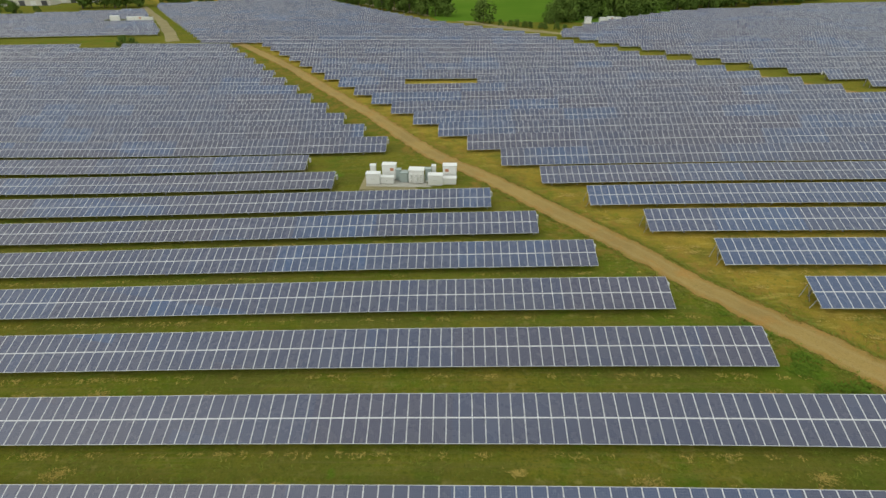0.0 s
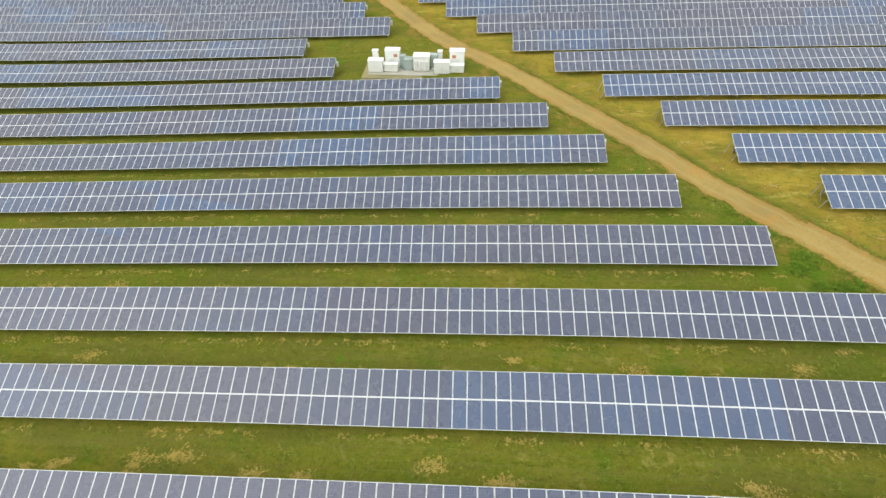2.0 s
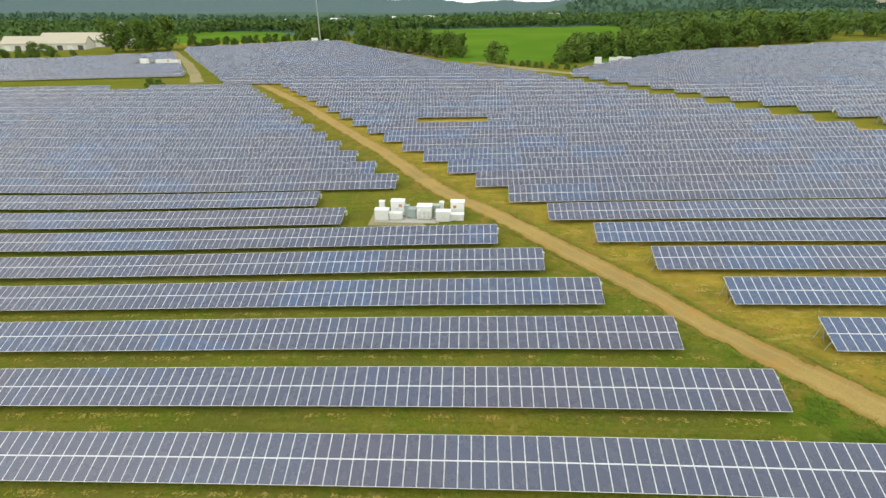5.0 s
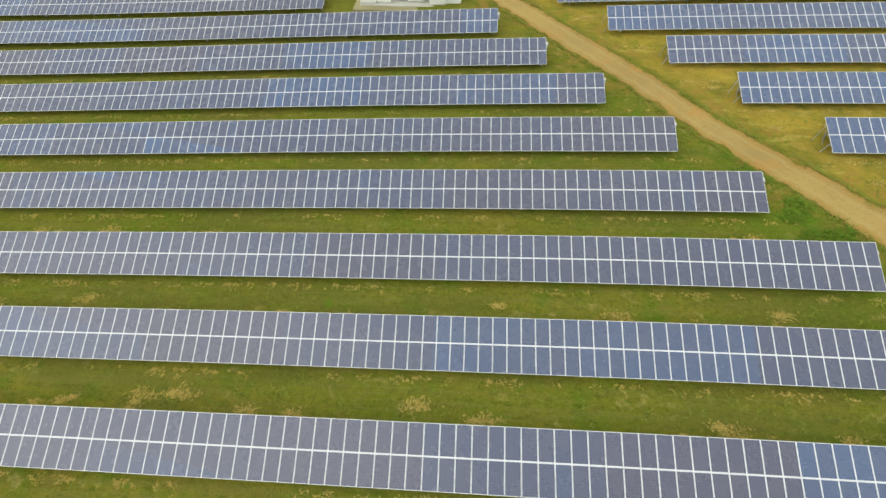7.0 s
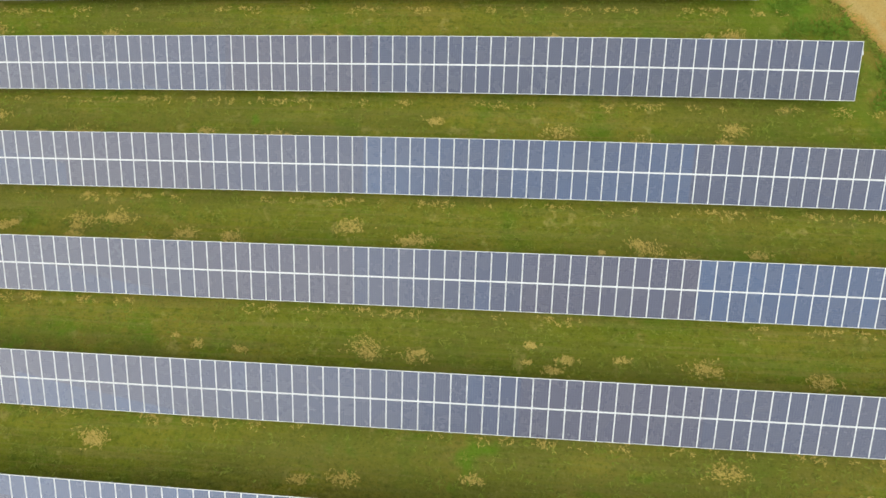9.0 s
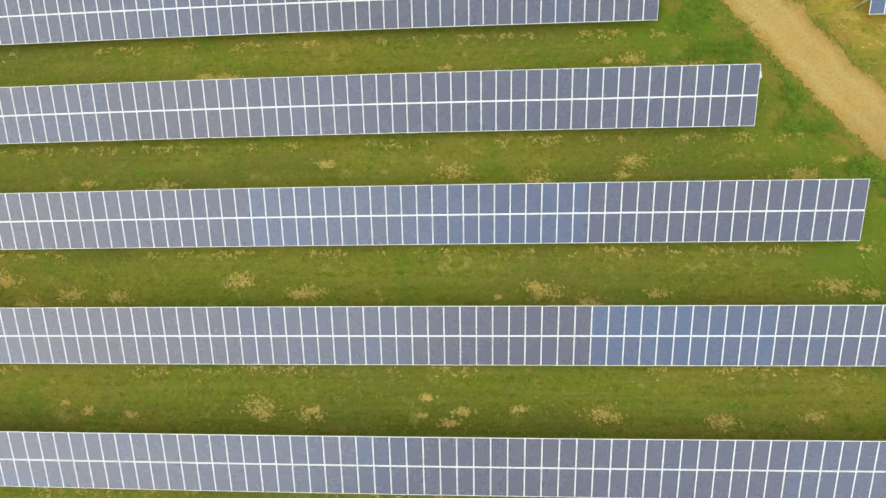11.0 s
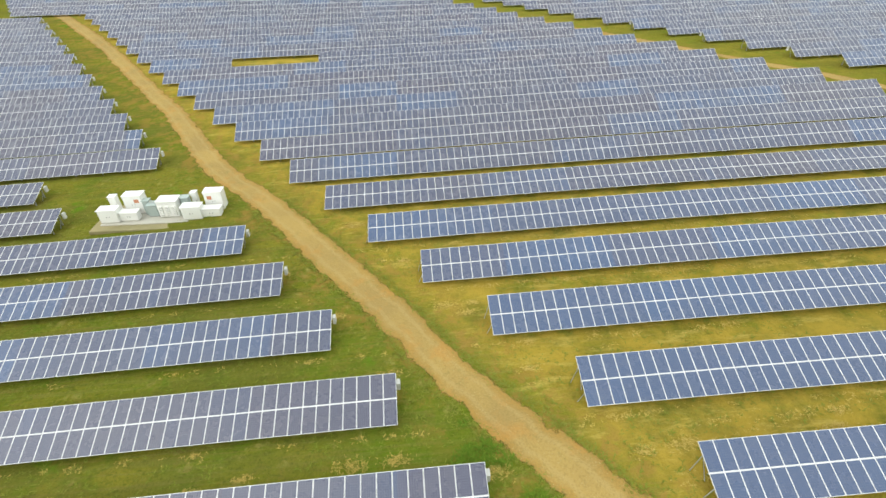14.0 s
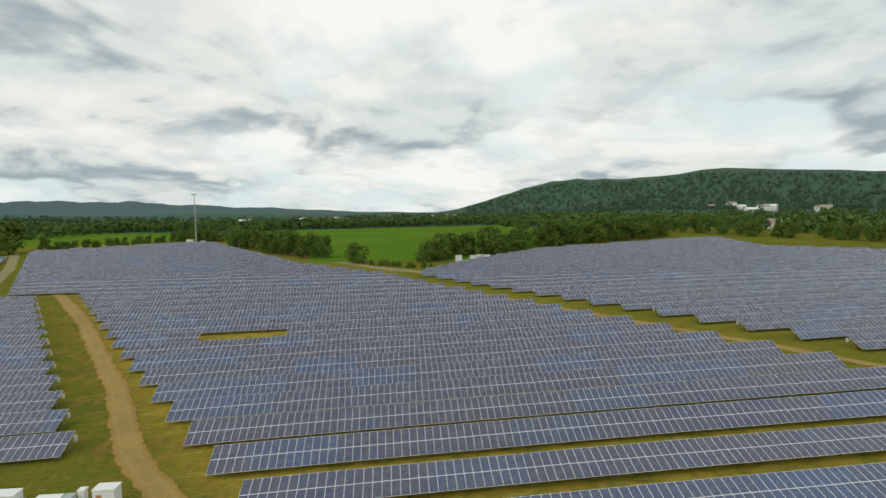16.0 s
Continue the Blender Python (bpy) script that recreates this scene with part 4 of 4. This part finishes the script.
def solar_row(y_top, x0, x1, near, label, group, box_at=None, from_right=True, cells=None, table=STEEP):
    """One row of the array from x0 to x1; with near=(a, b) the modules in that stretch are parts of their own."""
    count = max(2, int((x1 - x0) / STEP))
    xs = [x1 - STEP * (i + 0.5) for i in range(count)] if from_right else [x0 + STEP * (i + 0.5) for i in range(count)]
    lo, hi = min(xs) - STEP / 2, max(xs) + STEP / 2
    row = new("solar_array", None)
    mid = 0.5 * (lo + hi)
    row.empty_display_size = 0.5
    base = Matrix.Translation((mid, y_top - 2 * COS, one(mid, y_top - 2 * COS)))
    row.matrix_basis = base
    inv = base.inverted()
    tagged(row, label, "solar array", group)
    single = [x for x in xs if near and near[0] <= x <= near[1]][:148]
    rest = [x for x in xs if x not in set(single)]
    for x in single:
        m = bed(x, y_top, table)
        for s in (PL / 2 + 0.01, PL * 1.5 + 0.055):
            part("solar_panel", PANELS[cells or CELLS], row, inv @ m @ Matrix.Translation((0, -s, 0)))
    if rest:
        tv, tf, ts = THIN
        allv, uvs, allf, alls, k = [], [], [], [], 0
        th = np.c_[tv, np.ones(len(tv))]
        for x in rest:
            m = np.array(inv @ bed(x, y_top, table))
            for s in (PL / 2 + 0.01, PL * 1.5 + 0.055):
                q = th + np.array([0, -s, 0, 0])
                allv.append((q @ m.T)[:, :3])
                uvs.append(tv + np.array([0.47, 0.94, 0]))
                allf += [tuple(i + k for i in g) for g in tf]
                alls += ts
                k += len(tv)
        me = mesh_of("panel_field", np.concatenate(allv), allf, [cells or CELLS, FRAME], alls)
        with_cells(me, np.concatenate(uvs))
        part("panel_field", me, row)["kind"] = "stuff"
    cols = list(np.arange(lo, hi, 4.0)) + [hi]
    for along, name in ((0.9, "purlin"), (PL + 0.03, "purlin"), (3.1, "purlin")):
        me = beam(name, cols, y_top, along, PT + 0.002, 0.05, 0.09, FRAME if along == PL + 0.03 else STEEL, table)
        me.transform(inv)
        part(name, me, row)
    # frames under the table
    stands = [hi - 0.5 - 4.05 * i for i in range(int((hi - lo - 0.5) / 4.05) + 1)]
    far_v, far_f = [], []
    for x in stands:
        m = bed(x, y_top, table)
        rear, front = m @ Vector((0, -0.75, -0.2)), m @ Vector((0, -3.0, -0.2))
        if near and near[0] <= x <= near[1]:
            part("rafter", RAFTER, row, inv @ m @ Matrix.Translation((0, -2.0, -0.185)))
            part("post", REAR, row, inv @ Matrix.Translation(rear))
            part("post", FRONT, row, inv @ Matrix.Translation(front))
        else:
            for p, tall in ((rear, 2.3), (front, 1.5)):
                k = len(far_v)
                for z in (0, -tall):
                    far_v += [inv @ (p + Vector((a, b, z))) for a, b in ((-0.06, -0.06), (0.06, -0.06), (0.06, 0.06), (-0.06, 0.06))]
                far_f += [(k + i, k + 4 + i, k + 4 + (i + 1) % 4, k + (i + 1) % 4) for i in range(4)]
    if far_v:
        part("understructure", mesh_of("understructure", far_v, far_f, STEEL), row)["kind"] = "stuff"
    # end frame with a diagonal brace and the combiner box
    for x, out in ((hi, 1), (lo, -1)):
        m = bed(x, y_top, table)
        if near or box_at:
            a = m @ Vector((-0.3 * out, -0.9, -0.9))
            part("brace", BRACE, row, inv @ Matrix.Translation(a + Vector((0, -0.7, -0.5))) @ pose(0, 0, 0, 55, 0, 0))
    # struts that prop the free end of the table
    if near and not from_right:
        m = bed(lo, y_top, table)
        for along in (0.9, 2.9):
            a = m @ Vector((0.05, -along, -0.15))
            foot = Vector((lo - 0.3, a.y, one(lo - 0.3, a.y) - 0.05))
            v, f = [], []
            tube(v, f, inv @ a, inv @ foot, 0.035, 0.035, 6)
            part("strut", mesh_of("strut", v, f, STEEL), row)
    if box_at:
        x, out = (hi, 1) if box_at == "right" else (lo, -1)
        m = bed(x, y_top, table)
        p = m @ Vector((out * 0.12, -0.75, -0.64))
        body = part("combiner_box", BOX_BODY, row, inv @ Matrix.Translation(p), "white enamel combiner box on the row's end post")
        part("door", BOX_DOOR, body, Matrix.Translation((out * 0.138, 0, 0)))
        part("bracket", BOX_LEG, body, Matrix.Translation((-out * 0.15, 0, 0.2)))
        part("bracket", BOX_LEG, body, Matrix.Translation((-out * 0.15, 0, -0.25)))
    return row


NEAR_LABEL = "long tilted row of blue-grey solar panels on steel posts"
BLUE_LABEL = "long tilted row of deep blue solar panels on steel posts"
FAR_LABEL = "distant tilted row of blue-grey solar panels on grass"
# west block, from the camera's feet up to the far grass lane
for n in range(-2, 24):
    y = top_of(n)
    if n <= 8:
        end = 40.17 - 5.9 * (n - 2)
    else:
        end = {9: -20.8, 10: -27.6}.get(n, -14.2 - 5.9 * (n - 11))
    west = -70 - 1.08 * max(y, 0)
    near = (-115, 60) if n <= 8 else None
    label = "long row of tilted blue-grey solar panels with a white combiner box" if n >= 3 else NEAR_LABEL
    if n == 23:
        solar_row(y, west, -142, None, FAR_LABEL, "west solar rows")
        west = -126
    solar_row(y, west, end, near, label if n < 14 else FAR_LABEL, "west solar rows", "right" if n >= 3 else None, table=LOW if n <= 10 else STEEP)


def east_end(y):
    if y < 218:
        return min(158, 108 - 0.7 * (y - 100.2))
    return 26 - 1.05 * (y - 218) if y < 258 else -16 - 0.62 * (y - 258)


# middle block east of the dirt road, up to the mast
for n in range(0, 52):
    y = top_of(n)
    start = 48.73 - 5.92 * (n - 3) if n < 25 else -105 - 0.67 * (y - 205)
    if y > 375:
        start = max(start, -222 + (y - 375) / 0.45)
    end = east_end(y)
    if end - start < 4:
        continue
    near = (-20, 122) if n <= 8 else None
    if n == 17:
        solar_row(y, start, -15, None, FAR_LABEL, "middle solar rows", from_right=False)
        start = 4.3
    solar_row(y, start, end, near, BLUE_LABEL if n < 10 else FAR_LABEL, "middle solar rows", from_right=False, cells=CELLS_BLUE if n < 7 else CELLS_SLATE if n < 9 else None, table=LOW if n < 10 else STEEP)


def rb_limits(y):
    """Ends of a row of the east block."""
    lo = 119 - 0.707 * (y - 107.4)
    if y > 214:
        lo = max(lo, 34 + (y - 214) * 0.74 if y < 276 else 80 + (y - 276) * 1.07 if y < 318 else 125 + (y - 318) * 4.3)
    hi = 330 if y < 236 else 290 - (y - 240) * 1.1 if y < 280 else 246 + (y - 280) * 0.2
    return lo, hi


for n in range(5, 43):
    y = top_of(n)
    lo, hi = rb_limits(y)
    if hi - lo > 4:
        solar_row(y, lo, hi, None, FAR_LABEL, "east solar rows", "left" if n % 2 else None, from_right=False)

# north-west block beyond the grass lane
for n in range(28, 43):
    y = top_of(n)
    hi = -135 - 0.65 * (y - 228)
    lo = max(-330, -277 + (y - 318) * 2.9) if y > 318 else -330
    if 272 < y < 296:
        solar_row(y, lo, -200, None, FAR_LABEL, "north-west solar rows")
        lo = None if hi < -168 else -164
    if lo is not None and hi - lo > 4:
        solar_row(y, lo, hi, None, FAR_LABEL, "north-west solar rows")
